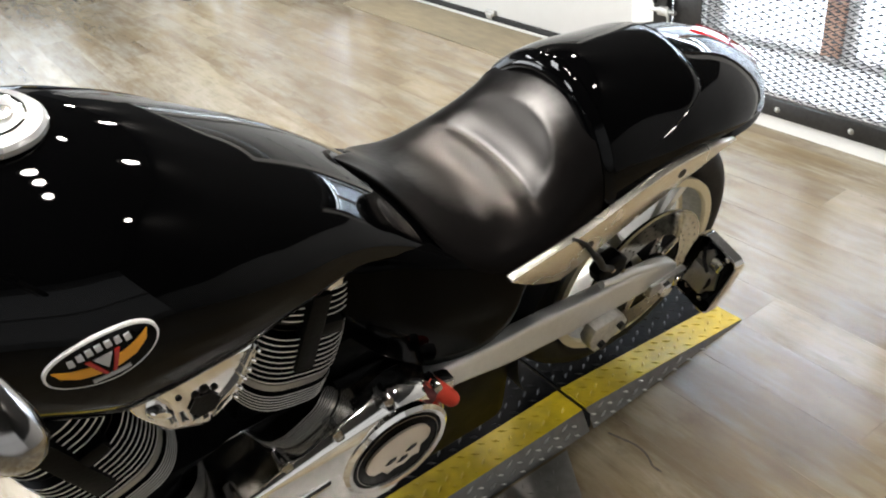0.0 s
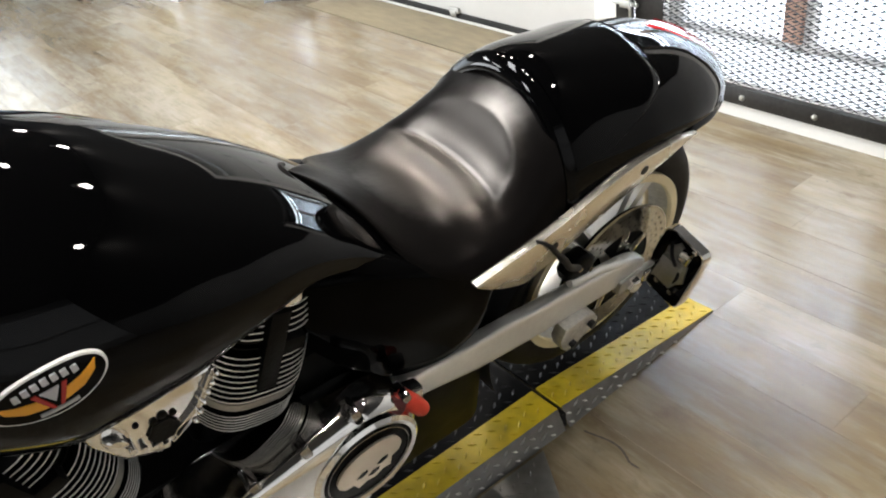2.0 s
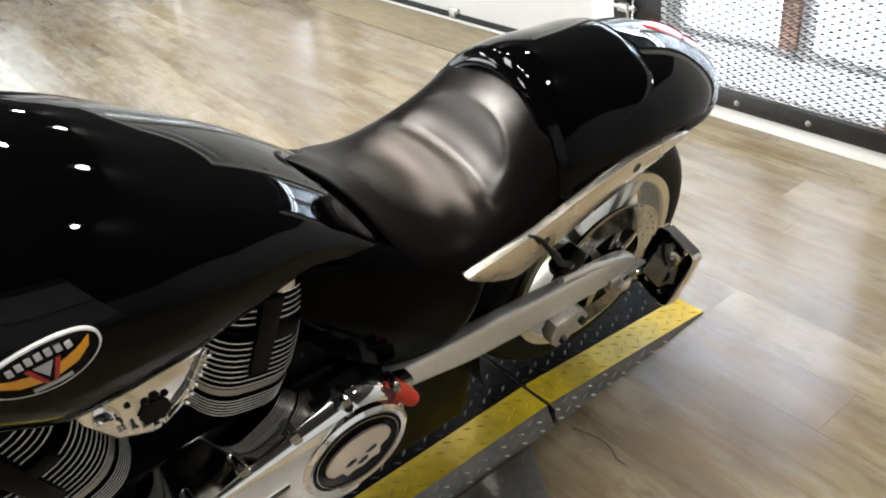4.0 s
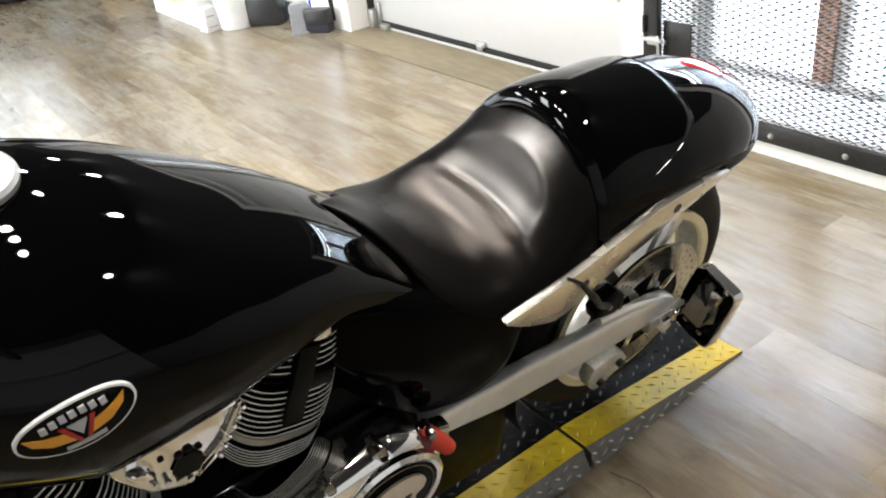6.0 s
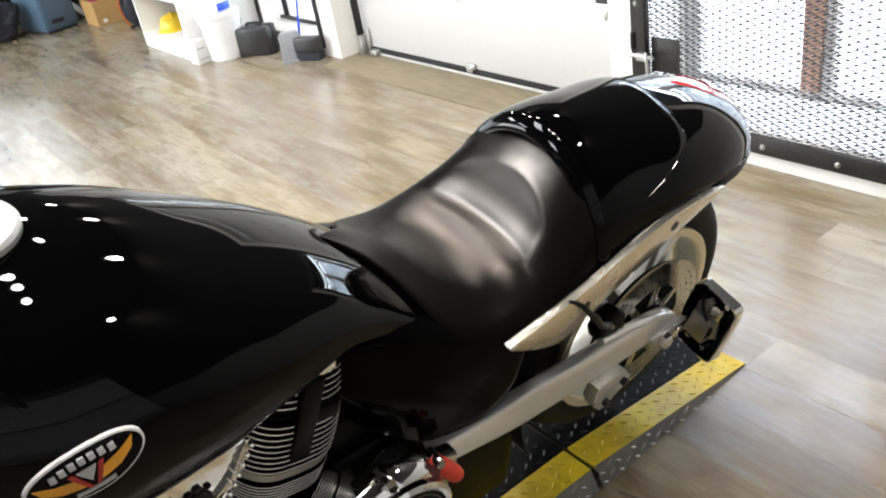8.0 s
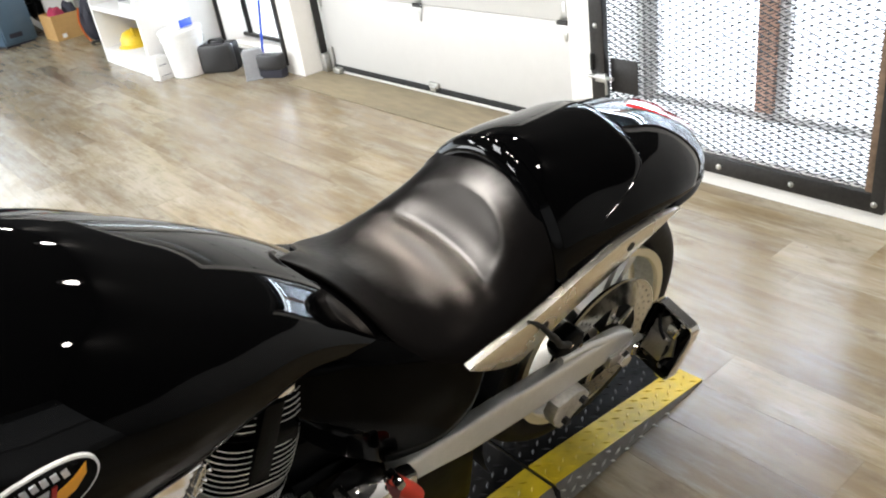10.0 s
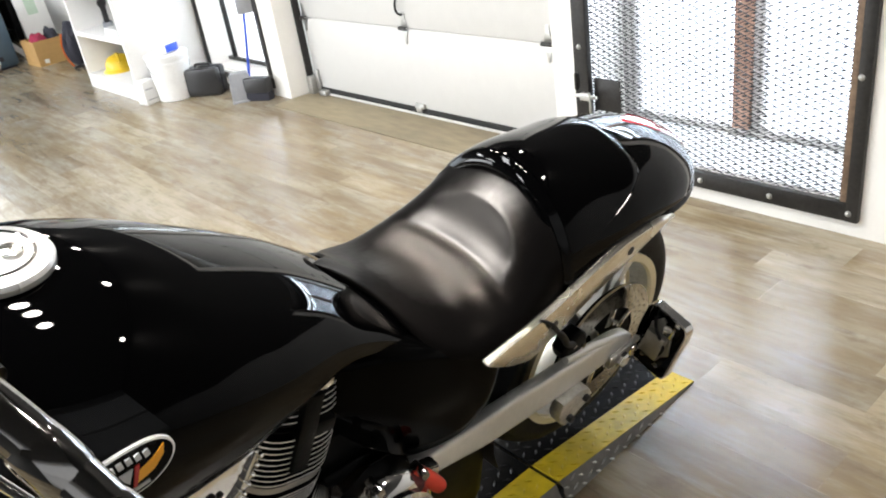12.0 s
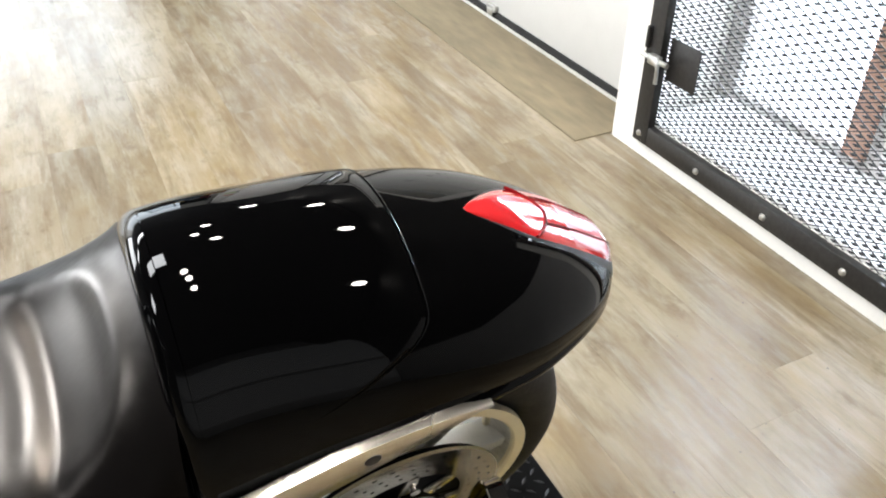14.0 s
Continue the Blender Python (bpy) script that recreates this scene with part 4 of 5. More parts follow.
def arm(s):
    """A tapering rounded beam with a soft crease along its flank."""
    rows = []
    for i in range(49):
        x = -0.60 + 0.658 * i / 48
        zc, hz, y = (ARM_T(x) + ARM_B(x)) / 2, (ARM_T(x) - ARM_B(x)) / 2, ARM_Y(x)
        hy = min(0.0165, hz * 0.6 + 0.004)
        ring = []
        for k in range(32):
            a = 2 * math.pi * k / 32
            c, q = math.cos(a), math.sin(a)
            ring.append(Vector((x, s * (y + hy * math.copysign(abs(c) ** 0.42, c)), zc + hz * math.copysign(abs(q) ** 0.5, q))))
        rows.append(ring)
    bm = grid(rows, wrap=True)
    for e in (rows[0], rows[-1]):
        bm.faces.new([bm.verts.new(v) for v in e])
    bmesh.ops.remove_doubles(bm, verts=bm.verts, dist=1e-5)
    return part("swingarm", bm, SILVER_PAINT, bike, "silver painted swingarm")


left_arm = arm(-1)
arm(1)
part("axle_block", box(-0.035, 0.07, -0.168, -0.152, 0.318, 0.352, 0.005), CAST, left_arm)
part("axle_nut", lathe([(0.018, -0.165), (0.018, -0.18), (0.014, -0.183), (0.001, -0.183)], n=6, m=pose(0.0, 0, 0.335)), CHROME, left_arm)
part("adjuster_bolt", tube([(0.04, -0.16, 0.338), (0.09, -0.16, 0.338)], 0.006, n=10), CHROME, left_arm)
cal = part("caliper_bracket", slab([(-0.205, 0.305), (-0.195, 0.335), (-0.14, 0.342), (-0.115, 0.33), (-0.1, 0.306), (-0.112, 0.286), (-0.145, 0.282), (-0.155, 0.262), (-0.18, 0.26), (-0.195, 0.278)], -0.178, -0.148, 0.004, segs=2), CAST_LIGHT, bike, "cast alloy bracket with black bolts")
for x, z in ((-0.172, 0.284), (-0.126, 0.312)):
    part("bracket_bolt", lathe([(0.009, -0.176), (0.009, -0.189), (0.001, -0.189)], n=6, m=pose(x, 0, z)), GRIP, cal)
caliper = part("brake_caliper", slab([(-0.178, 0.428), (-0.186, 0.452), (-0.17, 0.478), (-0.135, 0.484), (-0.115, 0.465), (-0.112, 0.438), (-0.135, 0.425)], -0.15, -0.112, 0.01, segs=3), BLACK_CAST, bike, "black brake caliper")
for x, z in ((-0.16, 0.462), (-0.13, 0.445)):
    part("caliper_pin", lathe([(0.006, -0.149), (0.006, -0.155), (0.001, -0.156)], n=6, m=pose(x, 0, z)), CHROME, caliper)
part("torque_rod", tube([(-0.18, -0.15, 0.434), (-0.09, -0.15, 0.417), (-0.005, -0.148, 0.385)], 0.0085, n=12), SILVER_PAINT, bike, "silver brake torque rod")
part("drive_pulley", lathe([(0.03, 0.10), (0.12, 0.105), (0.125, 0.108), (0.125, 0.135), (0.12, 0.138), (0.03, 0.13)], n=48), CAST, wheel)
part("axle", tube([(0.0, -0.17, 0.335), (0.0, 0.17, 0.335)], 0.012, n=14), CHROME, bike)

# side mounted plate holder: a dished chrome tray that faces forward
PM = pose(0.11, -0.196, 0.343, 7, 4, -4)
holder = root("plate_holder", pose(0, 0, 0), "chrome side mounted plate holder", "")
holder.parent = bike
holder.matrix_basis = PM
def rounded_frame(hy, hz, r, n=8):
    pts = []
    for cy, cz, a0 in ((hy - r, hz - r, 0), (-hy + r, hz - r, 90), (-hy + r, -hz + r, 180), (hy - r, -hz + r, 270)):
        pts += [(cy + r * math.cos(radians(a0 + 90 * k / n)), cz + r * math.sin(radians(a0 + 90 * k / n))) for k in range(n + 1)]
    return pts


ringed = [rounded_frame(0.0535 - o, 0.083 - o, 0.02 - o) for o in (0.0, 0.0, 0.003, 0.003)]
part("tray_lip", grid([[Vector((x, y, z)) for y, z in ringed[k]] for k, x in ((0, 0.004), (1, -0.02), (2, -0.021), (3, 0.002))], wrap=True), CHROME, holder, "chrome rolled edge")
part("tray", slab([(y, z) for y, z in ringed[2]], 0.0005, 0.0035, at=lambda v: Vector((v.y, v.x, v.z))), CHROME, holder)
part("tray_back", slab([(y * 0.96, z * 0.98) for y, z in ringed[2]], -0.004, -0.001, at=lambda v: Vector((v.y, v.x, v.z))), BLACK_PAINT, holder)
part("lamp_bracket", slab([(-0.035, -0.02), (-0.02, 0.045), (0.012, 0.06), (0.034, 0.03), (0.03, -0.03), (0.0, -0.06)], -0.014, -0.006, 0.003, at=lambda v: Vector((v.y, v.x, v.z))), CAST, holder)
part("lamp_wire", tube(rounded([(-0.012, 0.03, 0.05), (-0.024, 0.01, 0.03), (-0.022, -0.02, 0.0), (-0.02, -0.01, -0.04), (-0.012, 0.02, -0.06)], n=5), 0.004, n=8), RUBBER, holder)
part("mount_block", box(-0.028, -0.004, -0.02, 0.03, -0.045, 0.02, 0.006), CAST, holder)
part("mount_block", box(-0.024, -0.004, -0.03, 0.0, 0.03, 0.06, 0.005), CHROME, holder)
for y, z in ((-0.02, -0.062), (0.02, -0.062), (-0.025, 0.068)):
    part("tray_bolt", lathe([(0.006, -0.012), (0.006, 0.0), (0.001, -0.0125)], axis="X", n=10, m=pose(-0.003, y, z)), CHROME, holder)
part("holder_arm", box(0.03, 0.09, -0.176, -0.162, 0.322, 0.348, 0.005), CHROME, bike)

# ---- frame side panel, engine ----
panel_rows = shell((-0.76, -0.72, -0.65, -0.57, -0.48, -0.42, -0.385),
                   (0.775, 0.785, 0.77, 0.735, 0.69, 0.665, 0.64),
                   (0.09, 0.125, 0.15, 0.163, 0.168, 0.165, 0.15),
                   (0.74, 0.745, 0.74, 0.705, 0.655, 0.62, 0.60),
                   (0.70, 0.64, 0.55, 0.485, 0.468, 0.485, 0.55),
                   (0.085, 0.12, 0.145, 0.157, 0.162, 0.16, 0.148), -0.76, -0.385, nx=40, p=2.6, q=2.2)
part("side_panel", grid(panel_rows), BLACK_SATIN, bike, "black frame side cover")
engine = part("crankcase", box(-1.06, -0.58, -0.13, 0.13, 0.20, 0.52, 0.03), BLACK_CAST, bike, "black v twin crankcase")
part("frame_tube", tube(rounded([(-0.60, -0.06, 0.58), (-0.60, -0.07, 0.50), (-0.59, -0.10, 0.40), (-0.62, -0.12, 0.25), (-0.8, -0.12, 0.17), (-1.05, -0.11, 0.18), (-1.2, -0.06, 0.5), (-1.28, 0, 0.85)], n=5), 0.02, n=12), BLACK_CAST, bike)


def cylinder(x, z, tilt, name):
    m = pose(x, 0, z, 0, tilt, 0)
    c = part(name, put(box(-0.065, 0.065, -0.105, 0.105, -0.16, 0.15, 0.02), m), BLACK_CAST, bike, "black finned cylinder with polished fin edges")
    # fine fins at the foot, a polished band, then the deep fins with a plain black gap
    for h, edged in [(-0.082 + 0.0062 * k, True) for k in range(6)] + [(-0.0215 + 0.0098 * k, k not in (9, 10)) for k in range(16)]:
        grow = 0.014 * math.sin(math.pi * (h + 0.13) / 0.284)

        def ring(dx):
            return [(math.copysign(abs(math.cos(a)) ** 0.62, math.cos(a)) * (0.072 + grow + dx), math.copysign(abs(math.sin(a)) ** 0.62, math.sin(a)) * (0.136 + grow + dx)) for a in [2 * math.pi * q / 40 for q in range(40)]]

        flip = lambda v, h=h: Vector((v.x, v.z, h + v.y))
        if h == -0.0215:
            part("cylinder_band", put(slab(ring(-0.003), -0.018, -0.007, at=flip), m), CAST, c, "polished band under the fins")
        fin = part("fin", put(slab(ring(0.0 if edged else -0.006), 0.0, 0.0026, at=flip), m), BLACK_CAST, c)
        if edged:
            part("fin_edge", put(slab(ring(0.0007), 0.0004, 0.0022, at=flip), m), FIN_SILVER, fin, "polished fin edge")
    # black blocks added over the fins in place of their dark cross-shaped gap
    part("fin_gap_block", put(box(-0.022, 0.008, -0.156, -0.10, 0.0, 0.135, 0.004), m), BLACK_CAST, c)
    part("fin_gap_block", put(box(0.004, 0.04, -0.1555, -0.10, 0.058, 0.082, 0.004), m), BLACK_CAST, c)
    part("rocker_cover", put(box(-0.08, 0.08, -0.12, 0.12, 0.135, 0.185, 0.02), m), CHROME, c, "chrome rocker cover")
    return c


cylinder(-0.785, 0.63, 17, "rear_cylinder")
cylinder(-1.06, 0.60, -20, "front_cylinder")
vc = part("vee_cover", slab([(-0.855, 0.785), (-0.872, 0.735), (-0.905, 0.690), (-0.945, 0.668), (-0.985, 0.69), (-1.012, 0.742), (-1.026, 0.806), (-0.965, 0.772), (-0.905, 0.76)], -0.185, -0.15, 0.008, segs=3), CHROME, bike, "chrome cover set between the cylinders")
part("vee_rib", slab([(-0.858, 0.774), (-0.868, 0.752), (-0.895, 0.705), (-0.93, 0.683), (-0.925, 0.694), (-0.89, 0.72), (-0.87, 0.76)], -0.191, -0.184, 0.003), CHROME, vc)
part("vee_socket", lathe([(0.02, -0.188), (0.014, -0.178), (0.014, -0.16)], n=6, m=pose(-0.935, 0, 0.712)), BLACK_CAST, vc)
part("vee_boss", put(lathe([(0.012, -0.18), (0.0115, -0.19), (0.008, -0.196), (0.001, -0.198)], n=24), pose(-0.985, 0, 0.738, 0, 45, 0) @ Matrix.Diagonal((1.6, 1, 0.85, 1))), CHROME, vc)
for k in range(6):
    part("vee_stud", lathe([(0.0042, -0.185), (0.0036, -0.193), (0.001, -0.195)], n=12, m=pose(-0.861 - 0.0075 * k, 0, 0.765 - 0.0125 * k)), CHROME, vc)
for k in range(4):
    part("vee_stud", lathe([(0.0052, -0.183), (0.0045, -0.191), (0.001, -0.193)], n=12, m=pose(-0.974 + 0.012 * k, 0, 0.708 - 0.007 * k)), CHROME, vc)
# small black domes standing on the chrome cover
for x, z, r in ((-0.931, 0.737, 0.0075), (-0.942, 0.734, 0.0065), (-0.919, 0.732, 0.0055), (-0.961, 0.743, 0.0045)):
    part("vee_dark_spot", lathe([(r, -0.182), (r * 0.8, -0.187), (0.001, -0.188)], n=8, m=pose(x, 0, z)), BLACK_CAST, vc)

# primary cover with round inspection cover
outline = []
for k in range(17):
    a = radians(-90 + 180 * k / 16)
    outline.append((-0.685 + 0.112 * math.cos(a), 0.43 + 0.112 * math.sin(a)))
for k in range(17):
    a = radians(90 + 180 * k / 16)
    outline.append((-0.97 + 0.09 * math.cos(a), 0.415 + 0.09 * math.sin(a)))
primary = part("primary_cover", slab(outline, -0.222, -0.11, 0.042, segs=7), CHROME, bike, "chrome primary cover")
part("primary_band", slab([(-0.93, 0.365), (-0.93, 0.44), (-0.80, 0.45), (-0.80, 0.37)], -0.228, -0.21, 0.006), CHROME, primary)
for x, z in ((-0.93, 0.5), (-0.855, 0.517), (-0.775, 0.527), (-0.69, 0.538), (-0.60, 0.50)):
    part("cover_bolt", put(box(-0.008, 0.008, -0.214, -0.18, -0.02, 0.02, 0.004), pose(x, 0, z, 0, -15, 0)), DARKENED_CHROME, primary)
dm = pose(-0.685, 0, 0.43)
derby = part("inspection_cover", lathe([(0.094, -0.21), (0.094, -0.224), (0.088, -0.229), (0.081, -0.227), (0.079, -0.222)], n=64, m=dm), CHROME, primary, "round inspection cover with chrome ring")
part("cover_face", lathe([(0.080, -0.218), (0.080, -0.2245), (0.07, -0.227), (0.001, -0.2285)], n=56, m=dm), BLACK_SATIN, derby)
part("cover_ring", lathe([(0.0745, -0.2262), (0.0745, -0.2275), (0.073, -0.2278), (0.073, -0.2265)], n=56, m=dm, closed=True), DARKENED_CHROME, derby)
face = [(0.050 * math.cos(radians(a)) * (1.0 if -200 < a else 1), 0.036 * math.sin(radians(a)) + 0.006) for a in range(-10, 200, 10)]
face += [(-0.043, -0.012), (-0.030, -0.014), (-0.026, -0.03), (-0.012, -0.026), (0.0, -0.032), (0.014, -0.026), (0.026, -0.031), (0.030, -0.013), (0.044, -0.01)]
part("cover_emblem", put(slab([(x * 1.18, z * 1.2) for x, z in face], -0.2315, -0.2265, 0.001), dm @ pose(0, 0, 0, 0, -10, 0)), CREAM, derby, "cream domed emblem")
for x, z in ((-0.018, -0.006), (0.02, -0.006), (0.001, -0.02)):
    part("emblem_recess", put(slab([(x - 0.011, z), (x - 0.004, z - 0.006), (x + 0.009, z - 0.004), (x + 0.011, z + 0.004), (x, z + 0.006)], -0.2322, -0.229), dm @ pose(0, 0, 0, 0, -10, 0)), BLACK_PAINT, derby)

# pillion peg bracket with a red rubber bung
peg = part("peg_bracket", slab([(-0.63, 0.49), (-0.60, 0.503), (-0.56, 0.488), (-0.56, 0.445), (-0.60, 0.43)], -0.202, -0.17, 0.008), CHROME, bike)
part("red_bung", tube(rounded([(-0.61, -0.19, 0.512), (-0.597, -0.203, 0.495), (-0.581, -0.216, 0.474), (-0.577, -0.219, 0.466)], n=4), [0.010, 0.013, 0.0135, 0.0135, 0.0145, 0.0145, 0.0145, 0.0145, 0.0135, 0.0135, 0.013, 0.012, 0.006], n=16), RED_RUBBER, peg, "red rubber bung")
part("dark_bung", tube([(-0.634, -0.19, 0.506), (-0.606, -0.205, 0.493)], 0.015, n=14), material("dark_red_rubber", (0.09, 0.008, 0.008), 0.4), peg)
part("rear_bracket", slab([(-0.762, 0.776), (-0.752, 0.799), (-0.735, 0.796), (-0.722, 0.784), (-0.726, 0.764), (-0.745, 0.769)], -0.158, -0.13, 0.004), CHROME, bike, "small chrome head bracket")
part("side_stand", tube(rounded([(-0.83, -0.15, 0.20), (-0.80, -0.22, 0.12), (-0.77, -0.30, 0.03)], n=5), 0.013, n=12), CHROME, bike)

# ---- front end ----
front = root("front_wheel", pose(-1.665, 0, 0.325), "front wheel", "")
front.parent = bike
front.matrix_basis = pose(-1.665, 0, 0.325)
wheel_parts(front, 0.325, 0.226, 0.065, 5)
for s in (-1, 1):
    f = part("fork_leg", tube([(-1.30, s * 0.105, 0.98), (-1.47, s * 0.105, 0.66), (-1.471, s * 0.105, 0.655), (-1.665, s * 0.105, 0.29)], [0.026, 0.026, 0.034, 0.034], n=18), CHROME, bike, "chrome fork leg")
part("triple_clamp", box(-1.36, -1.26, -0.14, 0.14, 0.96, 1.0, 0.012), BLACK_CAST, bike)
part("headlamp", lathe([(0.001, -0.13), (0.06, -0.125), (0.09, -0.09), (0.098, 0.0), (0.085, 0.05), (0.04, 0.09), (0.001, 0.1)], axis="X", n=36, m=pose(-1.47, 0, 0.93) @ pose(0, 0, 0, 0, 0, 0)), CHROME, bike, "chrome headlamp")
part("front_mudguard", grid([[Vector((-1.665 + 0.345 * math.cos(a), y, 0.325 + (0.345 - 0.02 * (abs(y) / 0.075) ** 4) * math.sin(a))) for y in np.linspace(-0.075, 0.075, 9)] for a in [radians(20 + 120 * k / 20) for k in range(21)]]), BLACK_PAINT, bike, "gloss black front mudguard")
bar = part("handlebar", tube(rounded([(-0.885, 0.502, 1.027), (-0.97, 0.48, 1.075), (-1.12, 0.42, 1.17), (-1.25, 0.3, 1.22), (-1.31, 0.12, 1.10), (-1.31, -0.12, 1.10), (-1.25, -0.32, 1.27), (-1.17, -0.41, 1.33), (-1.125, -0.46, 1.31), (-1.092, -0.532, 1.250)], n=6), 0.0127, n=16), DARKENED_CHROME, bike, "chrome handlebar")
bend = Matrix.Translation((-1.092, -0.532, 1.250)) @ Vector((0.013, -0.031, -0.026)).to_track_quat("Y", "Z").to_matrix().to_4x4()
part("grip", lathe([(0.0127, -0.064), (0.0178, -0.06), (0.0188, -0.052), (0.0188, -0.036), (0.0165, -0.032), (0.0165, -0.017), (0.0178, -0.013), (0.0192, -0.003), (0.0192, 0.011), (0.0162, 0.022), (0.008, 0.028), (0.001, 0.029)], n=28, m=bend @ Matrix.Diagonal((0.74, 1, 0.74, 1))), DARKENED_CHROME, bar, "stepped polished grip end")
far_bend = Matrix.Translation((-0.885, 0.502, 1.027)) @ Vector((0.07, 0.025, -0.043)).to_track_quat("Y", "Z").to_matrix().to_4x4()
part("grip", lathe([(0.0127, -0.09), (0.0165, -0.085), (0.0165, -0.02), (0.015, -0.016), (0.015, -0.004), (0.0175, 0.0), (0.018, 0.02), (0.016, 0.034), (0.010, 0.042), (0.001, 0.044)], n=28, m=far_bend), DARKENED_CHROME, bar, "ribbed polished grip end")
part("lever", tube(rounded([(-1.15, -0.40, 1.29), (-1.135, -0.45, 1.26), (-1.115, -0.49, 1.235), (-1.105, -0.52, 1.22)], n=6), [0.003] * 18 + [0.005], n=12), CHROME, bar, "chrome clutch lever")
part("switch_pod", lathe([(0.001, -0.024), (0.016, -0.02), (0.022, 0.0), (0.018, 0.018), (0.001, 0.022)], n=24, m=pose(-1.125, -0.425, 1.285, 20, 0, 30)), BLACK_CAST, bar)
part("riser", tube([(-1.31, 0, 0.98), (-1.31, 0, 1.10)], 0.022, n=16), CHROME, bike)
part("gearbox", box(-0.74, -0.34, -0.12, 0.11, 0.10, 0.60, 0.03), BLACK_CAST, bike, "black gearbox casing")


# ---- second window, shelves and goods along the wall ----
def framed_window():
    y0, y1 = WIN2
    w = root("window_2", pose(0, 0, 0), "tall bright window in a dark steel frame", "window", kind="structure")
    x = WX - 0.012
    for a in ((y0, y0 + 0.04, 0.05, 1.89), (y1 - 0.04, y1, 0.05, 1.89), (y0 + 0.04, y1 - 0.04, 0.05, 0.09), (y0 + 0.04, y1 - 0.04, 1.85, 1.89)):
        part("window_frame", box(x, x + 0.03, *a, 0.003), STEEL_BLACK, w)
    for a in ((y0 + 0.1, y0 + 0.125, 0.15, 1.85), (y1 - 0.16, y1 - 0.135, 0.15, 1.85), (y0 + 0.06, y1 - 0.06, 0.125, 0.15)):
        part("inner_frame", box(x + 0.14, x + 0.17, *a, 0.003), STEEL_BLACK, w)
    ob = part("pane", box(x + 0.25, x + 0.255, y0 + 0.051, y1 - 0.051, 0.11, 1.85), glass("pane_glass", (0.96, 0.98, 1.0)), w)
    ob.visible_shadow = False
    part("window_sill", box(x + 0.03, x + 0.3, y0 + 0.052, y1 - 0.052, 0.1015, 0.112, 0.002), WALL, w)


framed_window()


def bookcase():
    c = root("open_shelf", pose(1.97, 5.43, 0), "tall white open shelf unit holding workshop odds and ends", "shelf unit")
    D, Wd, H = 0.55, 0.96, 2.1
    part("side_board", box(0, D, 0, 0.03, 0, H, 0.002), SHELF_WHITE, c)
    part("side_board", box(0, D, Wd - 0.03, Wd, 0, H, 0.002), SHELF_WHITE, c)
    part("back_board", box(D - 0.012, D - 0.002, 0.03, Wd - 0.03, 0.0, H), SHELF_WHITE, c)
    part("plinth", box(0.006, 0.02, 0.03, Wd - 0.03, 0.0, 0.08), SHELF_WHITE, c)
    for z in (0.08, 0.40, 0.73, 1.08, 1.45, 2.07):
        part("shelf_board", box(0.0, D - 0.012, 0.03, Wd - 0.03, z, z + 0.028, 0.002), SHELF_WHITE, c)


bookcase()
YELLOW_PLASTIC = material("yellow_plastic", (0.75, 0.50, 0.02), 0.4, spread=0.12)
LIME = material("lime_plastic", (0.42, 0.55, 0.03), 0.4, spread=0.1)
ORANGE = material("orange_plastic", (0.8, 0.16, 0.02), 0.4, spread=0.1)
BLUE = material("blue_plastic", (0.02, 0.08, 0.62), 0.35, spread=0.1)
WHITE_PLASTIC = material("white_plastic", (0.75, 0.75, 0.74), 0.4, spread=0.06)
BLUE_GREY = material("blue_grey_steel", (0.06, 0.105, 0.15), 0.4, spread=0.12, scale=12)
CARD = material("cardboard", (0.42, 0.25, 0.09), 0.8, spread=0.12, scale=25)
GREY_PLASTIC = material("grey_plastic", (0.30, 0.31, 0.33), 0.45, spread=0.1)
RED_CLOTH = material("red_cloth", (0.32, 0.02, 0.06), 0.85, spread=0.3)
DARK_CLOTH = material("dark_cloth", (0.02, 0.02, 0.03), 0.85, spread=0.3)


def lump(name, m, size, mat, label, category, seed, rough=0.35):
    """A soft heap."""
    bm = bmesh.new()
    bmesh.ops.create_icosphere(bm, subdivisions=4, radius=1.0)
    for v in bm.verts:
        k = 1 + rough * noise.noise(v.co * 1.7 + Vector((seed, 0, 0))) + 0.3 * rough * noise.noise(v.co * 5 + Vector((seed, 3, 0)))
        v.co = Vector((v.co.x * size[0] * k, v.co.y * size[1] * k, max(0.0, (v.co.z * 0.5 + 0.5) * size[2] * k)))
    ob = finish(name, bm, mat)
    ob.matrix_world = m
    return tagged(ob, label, category)


# goods on the shelves
helmet = root("hard_hat", pose(2.15, 6.16, 0.108, 0, 0, 75) @ Matrix.Diagonal((1.05, 0.95, 0.85, 1)), "yellow plastic hard hat lying on the lowest shelf", "hard hat")
part("hat_shell", lathe([(0.135, 0.0), (0.13, 0.01), (0.112, 0.025), (0.108, 0.07), (0.085, 0.115), (0.045, 0.135), (0.001, 0.14)], axis="Z", n=32), YELLOW_PLASTIC, helmet)
part("hat_ridge", tube([(-0.1, 0, 0.085), (-0.05, 0, 0.133), (0.0, 0, 0.143), (0.05, 0, 0.133), (0.1, 0, 0.085)], 0.012, n=10), YELLOW_PLASTIC, helmet)
lump("work_bag", pose(2.36, 6.08, 0.108), (0.13, 0.17, 0.25), DARK_CLOTH, "black cloth tool bag on the lowest shelf", "bag", 3)
drill = root("cordless_drill", pose(2.14, 6.1, 0.428, 0, 0, 70), "dark grey cordless drill standing on a shelf", "drill")
part("motor_body", tube([(-0.09, 0, 0.19), (-0.02, 0, 0.19), (0.06, 0, 0.19), (0.1, 0, 0.19)], [0.03, 0.034, 0.03, 0.018], n=18), GRIP, drill)
